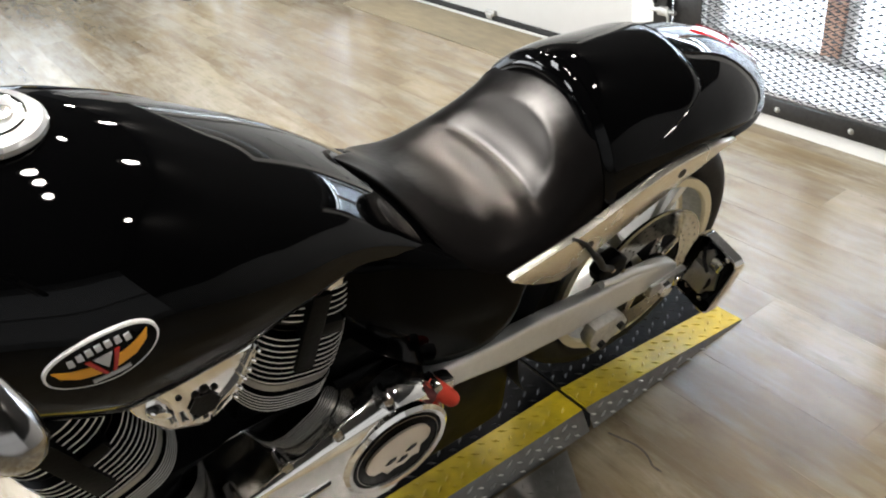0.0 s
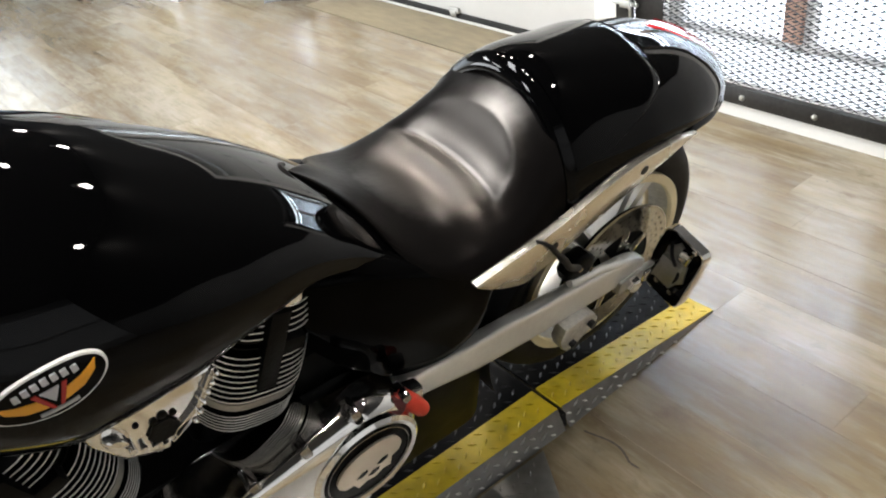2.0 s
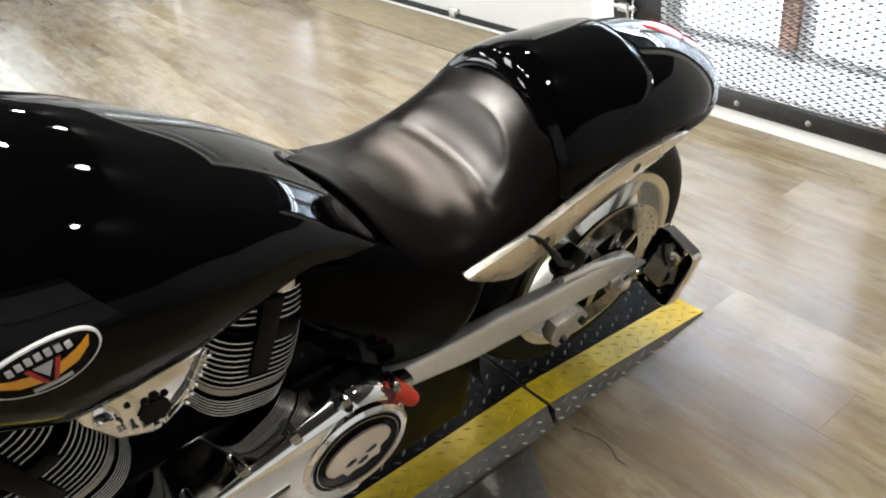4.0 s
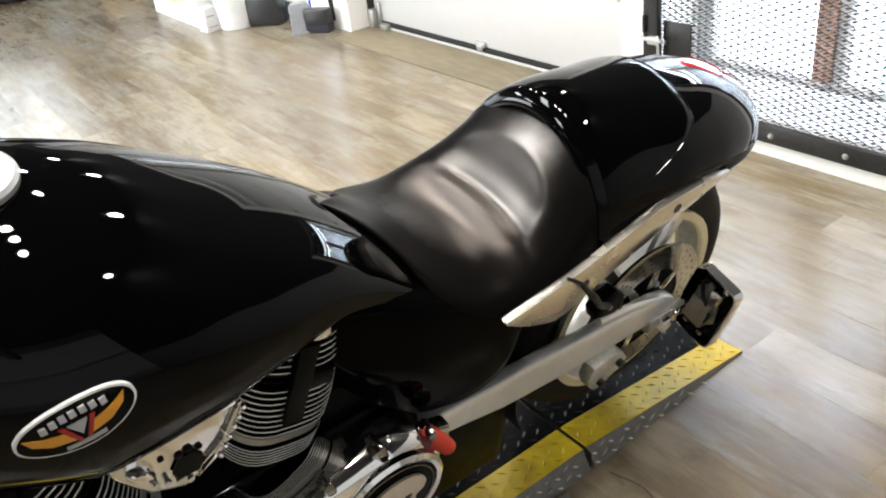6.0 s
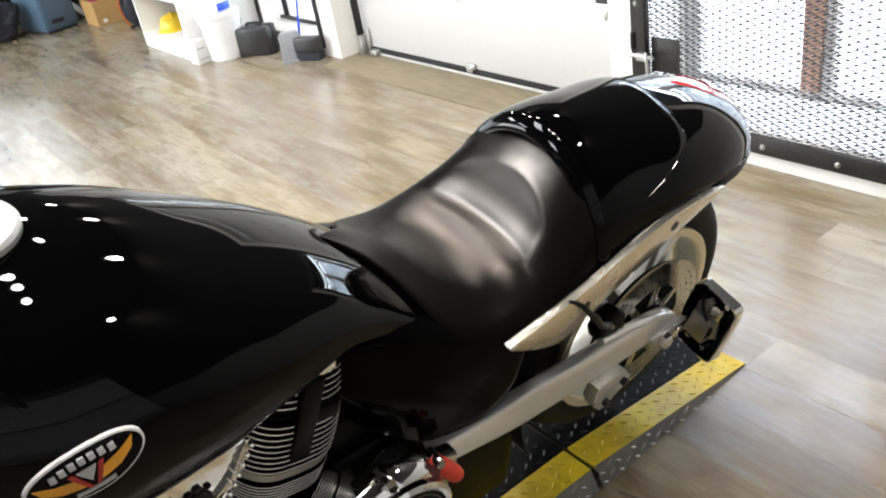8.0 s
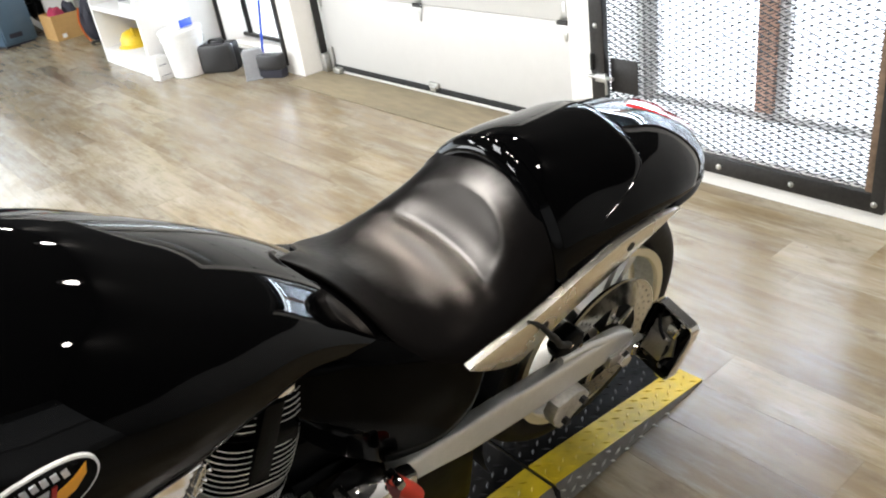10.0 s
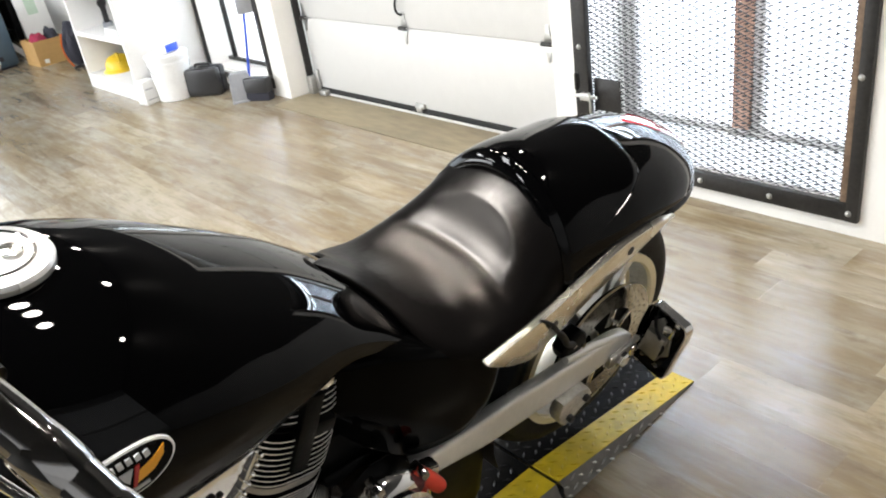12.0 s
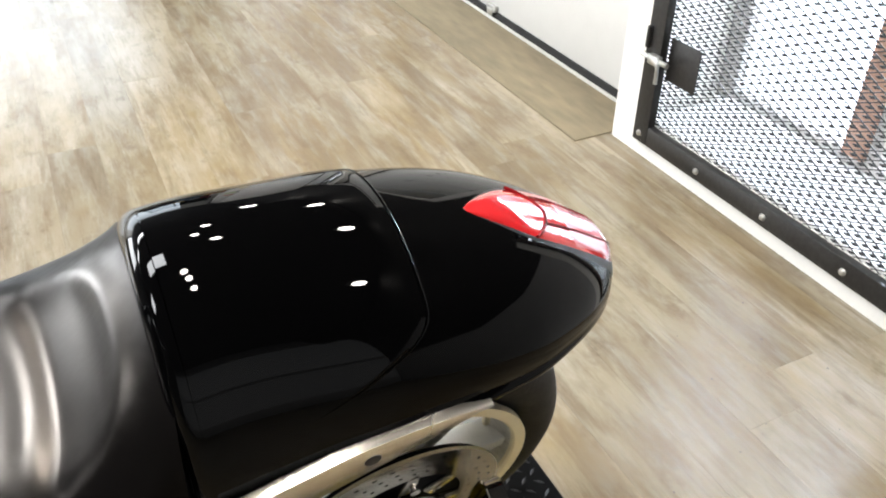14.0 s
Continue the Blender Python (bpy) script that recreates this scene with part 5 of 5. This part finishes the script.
part("drill_handle", box(-0.07, -0.025, -0.02, 0.02, 0.05, 0.17, 0.012), GRIP, drill)
part("battery", box(-0.10, 0.02, -0.036, 0.036, 0.0, 0.055, 0.008), GREY_PLASTIC, drill)
planter = root("green_pot", pose(2.04, 6.12, 0.758), "lime green plastic pot on a shelf", "pot")
part("pot_body", lathe([(0.05, 0.0), (0.06, 0.002), (0.075, 0.10), (0.08, 0.10), (0.08, 0.115), (0.07, 0.115), (0.055, 0.01)], axis="Z", n=28), LIME, planter)
for k, (y, h, mat, lab) in enumerate(((5.86, 0.2, GRIP, "black spray can on a shelf"), (5.76, 0.16, GREY_PLASTIC, "grey bottle on a shelf"), (5.66, 0.22, GRIP, "black bottle on a shelf"))):
    b = root("bottle", pose(2.06, y, 0.758), lab, "bottle", "bottles on the shelf")
    part("bottle_body", lathe([(0.028, 0.0), (0.032, 0.004), (0.032, h * 0.7), (0.014, h * 0.82), (0.014, h)], axis="Z", n=20), mat, b)
    part("bottle_cap", lathe([(0.016, h), (0.016, h + 0.02), (0.001, h + 0.022)], axis="Z", n=16), DARK_CLOTH, b)
tin = root("orange_tin", pose(2.06, 6.15, 1.108), "orange tin on an upper shelf", "tin")
part("tin_body", lathe([(0.05, 0.0), (0.052, 0.003), (0.052, 0.12), (0.048, 0.122), (0.001, 0.122)], axis="Z", n=24), ORANGE, tin)
folder = root("paper_stack", pose(2.08, 5.72, 0.428), "stack of white paper on a shelf", "paper")
for k in range(5):
    part("sheet_block", box(-0.07, 0.12, -0.12 + 0.004 * k, 0.12 - 0.003 * k, 0.011 * k, 0.011 * k + 0.0105, 0.001), WHITE_PLASTIC, folder)

# on the floor against the wall
bucket = root("bucket", pose(2.17, 5.27, 0), "white plastic bucket with a lid standing on the floor", "bucket")
part("bucket_body", lathe([(0.11, 0.0), (0.118, 0.004), (0.135, 0.24), (0.14, 0.242), (0.14, 0.262), (0.136, 0.264), (0.139, 0.28), (0.143, 0.282), (0.143, 0.296), (0.137, 0.3), (0.13, 0.3)], axis="Z", n=40), WHITE_PLASTIC, bucket)
part("bucket_lid", lathe([(0.144, 0.29), (0.147, 0.292), (0.147, 0.312), (0.138, 0.316), (0.125, 0.312), (0.001, 0.312)], axis="Z", n=40), WHITE_PLASTIC, bucket)
part("bucket_handle", tube([(-0.147, 0, 0.25)] + [(-0.152 * math.cos(a), -0.07 * math.sin(a), 0.25 - 0.10 * math.sin(a)) for a in [math.pi * k / 12 for k in range(1, 12)]] + [(0.147, 0, 0.25)], 0.003, n=8), GALV, bucket)
jug = root("cleaner_bottle", pose(2.19, 5.26, 0.3125, 0, 0, 20), "clear bottle with a blue label on the bucket lid", "bottle")
part("jug_body", box(-0.06, 0.06, -0.045, 0.045, 0, 0.10, 0.015), WHITE_PLASTIC, jug)
part("jug_label", box(-0.055, 0.055, -0.0465, -0.044, 0.01, 0.06, 0.001), BLUE, jug)
part("jug_neck", lathe([(0.03, 0.098), (0.015, 0.125), (0.015, 0.145), (0.001, 0.146)], axis="Z", n=18), WHITE_PLASTIC, jug)
carton = root("white_carton", pose(2.005, 5.36, 0, 0, 0, 10), "small white carton with grey print bars beside the bucket", "carton")
part("carton_body", box(-0.055, 0.055, -0.05, 0.05, 0, 0.16, 0.003), WHITE_PLASTIC, carton)
part("print_bar", box(-0.04, 0.02, -0.0512, -0.0495, 0.10, 0.108), GREY_PLASTIC, carton)
part("print_bar", box(-0.04, 0.035, -0.0512, -0.0495, 0.03, 0.035), GREY_PLASTIC, carton)
case = root("tool_case", pose(2.33, 5.10, 0, 0, 0, -52), "black plastic tool case standing on its edge", "case")
part("case_shell", box(-0.125, 0.125, -0.075, -0.003, 0, 0.19, 0.022), GRIP, case)
part("case_shell", box(-0.125, 0.125, 0.003, 0.075, 0, 0.19, 0.022), GRIP, case)
part("case_seam", box(-0.12, 0.12, -0.003, 0.003, 0.003, 0.187), DARK_CLOTH, case)
part("case_handle", tube(rounded([(-0.05, 0, 0.185), (-0.045, 0, 0.208), (0.045, 0, 0.208), (0.05, 0, 0.185)], n=5), 0.008, n=10), GRIP, case)
part("case_latch", box(-0.085, -0.06, -0.012, 0.012, 0.1875, 0.196, 0.002), GREY_PLASTIC, case)


def dustpan(name, m, mat, label, tall):
    d = root(name, m, label, "dustpan")
    part("pan", slab([(-0.075, 0.0), (0.075, 0.0), (0.066, 0.17), (0.05, 0.19), (-0.05, 0.19), (-0.066, 0.17)], -0.035, 0.03, 0.01), mat, d)
    part("pan_lip", box(-0.078, 0.078, -0.05, -0.034, 0.0, 0.012, 0.003), mat, d)
    part("pole", tube([(0.06, 0.035, 0.1), (0.13, 0.0, tall)], 0.008, n=12), BLUE, d, "blue pole")
    part("pole_cap", box(0.09, 0.20, -0.02, 0.02, tall - 0.01, tall + 0.16, 0.012), GREY_PLASTIC, d)
    return d


dustpan("dustpan", pose(2.36, 4.66, 0, 0, 0, -25), GREY_PLASTIC, "grey upright dustpan with a blue pole", 0.55)
brush = root("floor_brush", pose(2.43, 4.56, 0, 0, 0, -62), "dark floor brush head with bristles", "brush")
part("brush_head", box(-0.09, 0.09, -0.04, 0.04, 0.05, 0.15, 0.015), GRIP, brush)
part("bristles", box(-0.085, 0.085, -0.036, 0.036, 0.0, 0.052, 0.004), DARK_CLOTH, brush)
# far corner
cab = root("steel_cabinet", pose(1.62, 8.05, 0, 0, 0, 14), "low blue grey steel cabinet", "cabinet")
part("cabinet_body", box(0, 0.32, 0, 0.5, 0.02, 0.53, 0.01), BLUE_GREY, cab)
part("cabinet_door", box(0.012, 0.308, -0.018, -0.001, 0.05, 0.51, 0.006), BLUE_GREY, cab)
part("cabinet_vent", box(0.06, 0.18, -0.022, -0.018, 0.08, 0.12, 0.002), DARK_CLOTH, cab)
part("cabinet_foot", box(0.02, 0.30, 0.02, 0.48, 0.0, 0.02), DARK_CLOTH, cab)
carton2 = root("cardboard_box", pose(2.0, 7.75, 0, 0, 0, 4), "open brown cardboard box full of cloths", "box")
part("box_wall", box(0, 0.3, 0, 0.006, 0, 0.22), CARD, carton2)
part("box_wall", box(0, 0.3, 0.294, 0.3, 0, 0.22), CARD, carton2)
part("box_wall", box(0, 0.006, 0.0065, 0.2935, 0, 0.22), CARD, carton2)
part("box_wall", box(0.294, 0.3, 0.0065, 0.2935, 0, 0.22), CARD, carton2)
part("box_base", box(0.0065, 0.2935, 0.0065, 0.2935, 0.001, 0.01), CARD, carton2)
part("box_label", box(0.05, 0.09, -0.0015, 0.0, 0.02, 0.055), WHITE_PLASTIC, carton2)
lump("cloths", pose(2.09, 7.9, 0.012), (0.08, 0.13, 0.26), RED_CLOTH, "crumpled dark red cloths in the box", "cloth", 5, 0.12)
lump("cloths", pose(2.22, 7.92, 0.012), (0.065, 0.13, 0.29), DARK_CLOTH, "crumpled black cloths in the box", "cloth", 9, 0.12)
lump("tool_bag", pose(2.22, 7.32, 0), (0.10, 0.13, 0.36), DARK_CLOTH, "black tool bag standing on the floor", "bag", 12, 0.25)
strap = root("orange_strap", pose(2.13, 7.3, 0), "orange webbing strap hanging over the bag", "strap")
part("webbing", tube(rounded([(0.02, -0.02, 0.005), (-0.02, -0.025, 0.10), (-0.03, -0.02, 0.2), (0.0, 0.0, 0.3)], n=5), 0.012, n=8, squash=0.4), ORANGE, strap)
part("black_frame", box(0.0, 0.17, -0.06, -0.03, 0.0, 0.02, 0.004), GRIP, strap)
board = root("leaning_sign", pose(2.30, 8.35, 0, -8, 0, 5), "blank white sign board leaning in the corner", "sign")
part("panel_face", box(-0.17, 0.11, 0, 0.02, 0, 0.62, 0.002), SHELF_WHITE, board)
part("panel_patch", box(-0.08, 0.02, -0.002, 0.0, 0.38, 0.54), material("pale_green", (0.5, 0.62, 0.5), 0.6), board)
bench = root("work_bench", pose(0.75, 8.72, 0), "cluttered dark work bench along the far wall", "bench")
part("bench_top", box(0, 1.5, 0, 0.7, 0.52, 0.56, 0.005), BLACK_CAST, bench)
for x in (0.04, 1.40):
    for y in (0.04, 0.60):
        part("bench_leg", box(x, x + 0.06, y, y + 0.06, 0, 0.52, 0.004), BLACK_CAST, bench)
part("bench_shelf", box(0.1, 1.4, 0.1, 0.6, 0.2, 0.23, 0.004), BLACK_CAST, bench)
HEAPS = ((0.95, 8.98, 0.561, 0.17, DARK_CLOTH, "black_bag", "black bag on the bench"), (1.28, 8.95, 0.561, 0.16, DARK_CLOTH, "dark_jacket", "dark jacket heaped on the bench"),
         (1.62, 8.98, 0.561, 0.14, YELLOW_PLASTIC, "yellow_jacket", "yellow work jacket heaped on the bench"), (1.92, 8.98, 0.561, 0.13, GREY_PLASTIC, "grey_cover", "crumpled grey cover on the bench"),
         (2.14, 8.95, 0.561, 0.09, RED_CLOTH, "red_jacket", "dark red jacket on the bench"), (1.05, 9.0, 0.231, 0.15, DARK_CLOTH, "dark_sack", "dark sack under the bench"),
         (1.45, 8.95, 0.231, 0.15, DARK_CLOTH, "dark_sack", "dark sack under the bench"), (1.85, 8.98, 0.231, 0.14, GRIP, "black_sack", "black plastic sack under the bench"),
         (1.30, 8.35, 0.0, 0.17, DARK_CLOTH, "black_holdall", "black holdall on the floor beside the cabinet"), (1.08, 8.42, 0.0, 0.15, GRIP, "dark_crate_cover", "dark cover over a crate on the floor"))
for k, (x, y, z, r, mat, nm, lab) in enumerate(HEAPS):
    lump(nm, pose(x, y, z), (r, r * 0.9, r * 1.9), mat, lab, "clutter", 20 + k, 0.35)
rack = root("dark_rack", pose(0.7, 9.5, 0), "tall dark storage rack filled with black boxes", "rack")
for x in (0.0, 0.82, 1.64):
    part("upright", box(x, x + 0.03, 0.0, 0.28, 0, 1.9, 0.002), BLACK_CAST, rack)
for z in (0.62, 1.0, 1.38, 1.76):
    part("rack_shelf", box(0.031, 1.639, 0.0, 0.28, z, z + 0.02, 0.002), BLACK_CAST, rack)
part("rack_back", box(0.0, 1.67, 0.281, 0.29, 0, 1.9), BLACK_CAST, rack)
beam = root("leaning_beam", pose(1.55, 8.6, 0, 0, 0, 0), "long white wooden plank leaning on the clutter", "plank")
part("timber", tube([(0.55, -0.1, 0.02), (-0.75, 0.35, 1.55)], 0.035, n=4), SHELF_WHITE, beam)


# ---- ramp ----
ramp = root("loading_ramp", pose(0, 0, 0), "tread plate wheel ramp, black deck with a yellow edge stripe", "ramp")
RY0, RY1, RZ = 0.785, 1.12, 0.05       # near and far edges of the deck, and its height
JX, TXE = 1.0, 1.545                   # joint to the sloping end piece, and its tip
def deck(x0, x1, z0, z1, parent, name):
    stripe = 0.082
    for n_, ya, yb, mat in (("deck", RY0 + stripe, RY1 - stripe, TREAD_BLACK), ("stripe", RY0, RY0 + stripe, YELLOW), ("far_edge", RY1 - stripe, RY1, TREAD_BLACK)):
        bm = bmesh.new()
        vs = [bm.verts.new(p) for p in ((x0, ya, z0), (x1, ya, z1), (x1, yb, z1), (x0, yb, z0), (x0, ya, z0 - 0.006), (x1, ya, z1 - 0.004), (x1, yb, z1 - 0.004), (x0, yb, z0 - 0.006))]
        for f in ((0, 1, 2, 3), (7, 6, 5, 4), (0, 4, 5, 1), (1, 5, 6, 2), (2, 6, 7, 3), (3, 7, 4, 0)):
            bm.faces.new([vs[i] for i in f])
        # raised bars of the tread pattern, turn about
        bars = bm if mat is YELLOW else bmesh.new()
        step, k = 0.028, 0
        x = x0 + 0.012
        while x < x1 - 0.012:
            y = ya + 0.012 + (0.014 if k % 2 else 0)
            j = 0
            while y < yb - 0.010:
                a = radians(40 if (j + k) % 2 else -40)
                dx, dy = math.cos(a) * 0.012, math.sin(a) * 0.012
                nx, ny = -math.sin(a) * 0.0032, math.cos(a) * 0.0032
                zz = lambda px: z0 + (z1 - z0) * (px - x0) / (x1 - x0)
                base = [(x - dx, y - dy), (x + nx, y + ny), (x + dx, y + dy), (x - nx, y - ny)]
                b = [bars.verts.new((p, q, zz(p) + 0.0003)) for p, q in base]
                t = bars.verts.new((x, y, zz(x) + 0.0032))
                for i in range(4):
                    bars.faces.new((b[i], b[(i + 1) % 4], t))
                y += 0.028
                j += 1
            x += step
            k += 1
        sheet = finish(n_, bm, mat, parent, smooth=False)
        if bars is not bm:
            tagged(finish("tread_pattern", bars, TREAD_WORN, sheet, "raised bars worn to bare steel", smooth=False), kind="stuff")


def skirt(x0, x1, z0, z1, parent):
    bm = bmesh.new()
    y0, y1 = RY0 - 0.0, RY0 - 0.022
    vs = [bm.verts.new(p) for p in ((x0, y1 if z0 > 0.02 else RY0, 0), (x1, y1 + (0.022 if z1 < 0.02 else 0), 0), (x1, y0, max(z1 - 0.001, 0.002)), (x0, y0, z0 - 0.001))]
    bm.faces.new(vs)
    # bars on the side sheet
    bars = bmesh.new()
    x, k = x0 + 0.012, 0
    while x < x1 - 0.012:
        f = (x - x0) / (x1 - x0)
        top = z0 + (z1 - z0) * f
        z = 0.008 + (0.009 if k % 2 else 0)
        while z < top - 0.006:
            y = y1 + (y0 - y1) * z / max(top, 0.01) - 0.0006
            a = radians(35 if k % 2 else -35)
            d = Vector((math.cos(a) * 0.0125, 0, math.sin(a) * 0.0125))
            n_ = Vector((-math.sin(a) * 0.0036, 0, math.cos(a) * 0.0036))
            c = Vector((x, y, z))
            b = [bars.verts.new(c + v) for v in (-d, n_, d, -n_)]
            t = bars.verts.new(c + Vector((0, -0.004, 0.001)))
            for i in range(4):
                bars.faces.new((b[i], b[(i + 1) % 4], t))
            z += 0.02
        x += 0.026
        k += 1
    side = finish("side_sheet", bm, TREAD, parent, "bare steel tread plate side", smooth=False)
    tagged(finish("tread_pattern", bars, CAST_LIGHT, side, "raised bars rubbed bright", smooth=False), kind="stuff")


deck(-1.6, JX - 0.006, RZ, RZ, ramp, "level")
deck(JX + 0.006, TXE, RZ, 0.006, ramp, "slope")
skirt(-1.6, JX - 0.006, RZ, RZ, ramp)
skirt(JX + 0.006, TXE, RZ, 0.004, ramp)
part("joint_filler", box(JX - 0.006, JX + 0.006, RY0 - 0.012, RY1, 0.0, RZ - 0.012), DARK_GAP, ramp)
part("ramp_core", box(-1.6, JX - 0.01, RY0 + 0.02, RY1, 0.0, RZ - 0.008), DARK_GAP, ramp)
part("ramp_core", grid([[Vector((x, y, z)) for y in (RY0 + 0.01, RY1 - 0.01)] for x, z in ((JX + 0.008, RZ - 0.008), (TXE - 0.09, 0.004))]), DARK_GAP, ramp)

# loose steel plate on the floor beside the ramp
plate = root("floor_plate", pose(0, 0, 0), "loose steel tread plate lying on the floor beside the ramp", "steel plate")
bm = bmesh.new()
edge = [(0.30, 0.38), (0.62, 0.40), (0.76, 0.50), (0.84, 0.62), (0.915, 0.752), (0.30, 0.757)]
lo = [bm.verts.new((x, y, 0.0)) for x, y in edge]
hi = [bm.verts.new((x, y, 0.006)) for x, y in edge]
bm.faces.new(hi)
for k in range(len(edge)):
    bm.faces.new((lo[k], lo[(k + 1) % len(edge)], hi[(k + 1) % len(edge)], hi[k]))
for i in range(26):
    for j in range(14):
        x, y = 0.31 + i * 0.0235, 0.40 + j * 0.026 + (0.013 if i % 2 else 0)
        if y > 0.745 or x > 0.62 + (y - 0.40) * 0.83 - 0.02:
            continue
        a = radians(45 if (i + j) % 2 else -45)
        dx, dy, nx, ny = math.cos(a) * 0.010, math.sin(a) * 0.010, -math.sin(a) * 0.0025, math.cos(a) * 0.0025
        b = [bm.verts.new((x + p, y + q, 0.0062)) for p, q in ((-dx, -dy), (nx, ny), (dx, dy), (-nx, -ny))]
        t = bm.verts.new((x, y, 0.0088))
        for k in range(4):
            bm.faces.new((b[k], b[(k + 1) % 4], t))
finish("sheet", bm, TREAD, plate, smooth=False)

# ---- marks on the floor ----
SCUFF = material("dark_scuff", (0.05, 0.038, 0.025), 0.7)
crack = [(1.02, 0.735), (1.027, 0.71), (1.037, 0.675), (1.037, 0.643), (1.028, 0.619), (1.021, 0.604), (1.023, 0.58)]
bm = bmesh.new()
line = rounded([(x, y, 0) for x, y in crack], n=4)
rows = []
for i, p in enumerate(line):
    d = (line[min(i + 1, len(line) - 1)] - line[max(i - 1, 0)]).normalized()
    w = (0.0012 + 0.0016 * abs(math.sin(i * 1.9))) * (1 if 0 < i < len(line) - 1 else 0.2)
    rows.append([p + Vector((-d.y, d.x, 0)) * w + Vector((0, 0, 0.0006)), p + Vector((0, 0, 0.0011)), p - Vector((-d.y, d.x, 0)) * w + Vector((0, 0, 0.0006))])
finish("floor_crack", grid(rows, bm), SCUFF, floor)
bm = bmesh.new()
spots = [(2.29, 1.19), (2.232, 1.065), (2.299, 0.922), (2.442, 1.853), (2.055, 1.163), (2.003, 0.96), (2.045, 0.857), (1.941, 0.822), (1.941, 1.019), (1.83, 0.509), (1.885, 0.627), (2.015, 3.236), (1.459, 0.485)]
for i, (x, y) in enumerate(spots + [(0.7 + 1.7 * random.random(), -0.2 + 4.0 * random.random()) for _ in range(26)]):
    r = 0.0022 + 0.0022 * random.random() if i < 2 else 0.0012 + 0.0016 * random.random()
    ring = [bm.verts.new((x + r * (1 + 0.4 * random.random()) * math.cos(a), y + r * (1 + 0.4 * random.random()) * math.sin(a), 0.0006)) for a in [2 * math.pi * k / 7 for k in range(7)]]
    top = bm.verts.new((x, y, 0.0018))
    for k in range(7):
        bm.faces.new((ring[k], ring[(k + 1) % 7], top))
tagged(finish("floor_specks", bm, SCUFF, floor), kind="stuff")

# ---- ceiling lamps ----
def downlight(x, y):
    d = root("downlight", pose(x, y, CEILING), "round white recessed ceiling lamp, lit", "ceiling lamp", "ceiling lamps")
    part("trim_ring", lathe([(0.08, -0.001), (0.1, -0.001), (0.1, -0.006), (0.082, -0.02), (0.078, -0.02)], axis="Z", n=32, closed=True), SHELF_WHITE, d)
    return d


first_lamp = downlight(*LAMPS[0])
for x, y in LAMPS[1:]:
    copy_thing(first_lamp, pose(x, y, CEILING))

def panel_light(x, y):
    d = root("panel_light", pose(x, y, CEILING), "flat white ceiling panel light, lit", "ceiling lamp", "ceiling panel lights")
    part("light_frame", box(-0.6, 0.6, -0.3, 0.3, -0.04, -0.001, 0.003), SHELF_WHITE, d)
    return d


first_panel = panel_light(*PANELS[0])
for x, y in PANELS[1:]:
    copy_thing(first_panel, pose(x, y, CEILING))

# ---- floor planks ----
PW, PL = 0.155, 1.22
near, rest = [], []
rng = random.Random(4)
col = 0
x = LEFT
while x < WX - 0.001:
    y = BACK - rng.random() * PL
    x1 = min(x + PW, WX)
    while y < FAR:
        a, b = max(y, BACK), min(y + PL, FAR)
        if b - a > 0.01:
            (near if (0.3 < x < 2.5 and a < 4.6 and b > -0.6) else rest).append((x, x1, a, b))
        y += PL
    x = x1
    col += 1


def plank_mesh(bm, x0, x1, y0, y1):
    g = 0.00012
    x0, x1, y0, y1 = x0 + g, x1 - g, y0 + g, y1 - g
    c = 0.0002
    lo = [bm.verts.new(p) for p in ((x0, y0, -0.0035), (x1, y0, -0.0035), (x1, y1, -0.0035), (x0, y1, -0.0035))]
    md = [bm.verts.new(p) for p in ((x0, y0, -c), (x1, y0, -c), (x1, y1, -c), (x0, y1, -c))]
    hi = [bm.verts.new(p) for p in ((x0 + c, y0 + c, 0), (x1 - c, y0 + c, 0), (x1 - c, y1 - c, 0), (x0 + c, y1 - c, 0))]
    bm.faces.new(hi)
    for a, b in ((lo, md), (md, hi)):
        for k in range(4):
            bm.faces.new((a[k], a[(k + 1) % 4], b[(k + 1) % 4], b[k]))


for p in near:
    bm = bmesh.new()
    plank_mesh(bm, *p)
    finish("plank", bm, PLANK, floor, smooth=False)
bm = bmesh.new()
for p in rest:
    plank_mesh(bm, *p)
tagged(finish("far_planks", bm, PLANK, floor, smooth=False), kind="stuff")
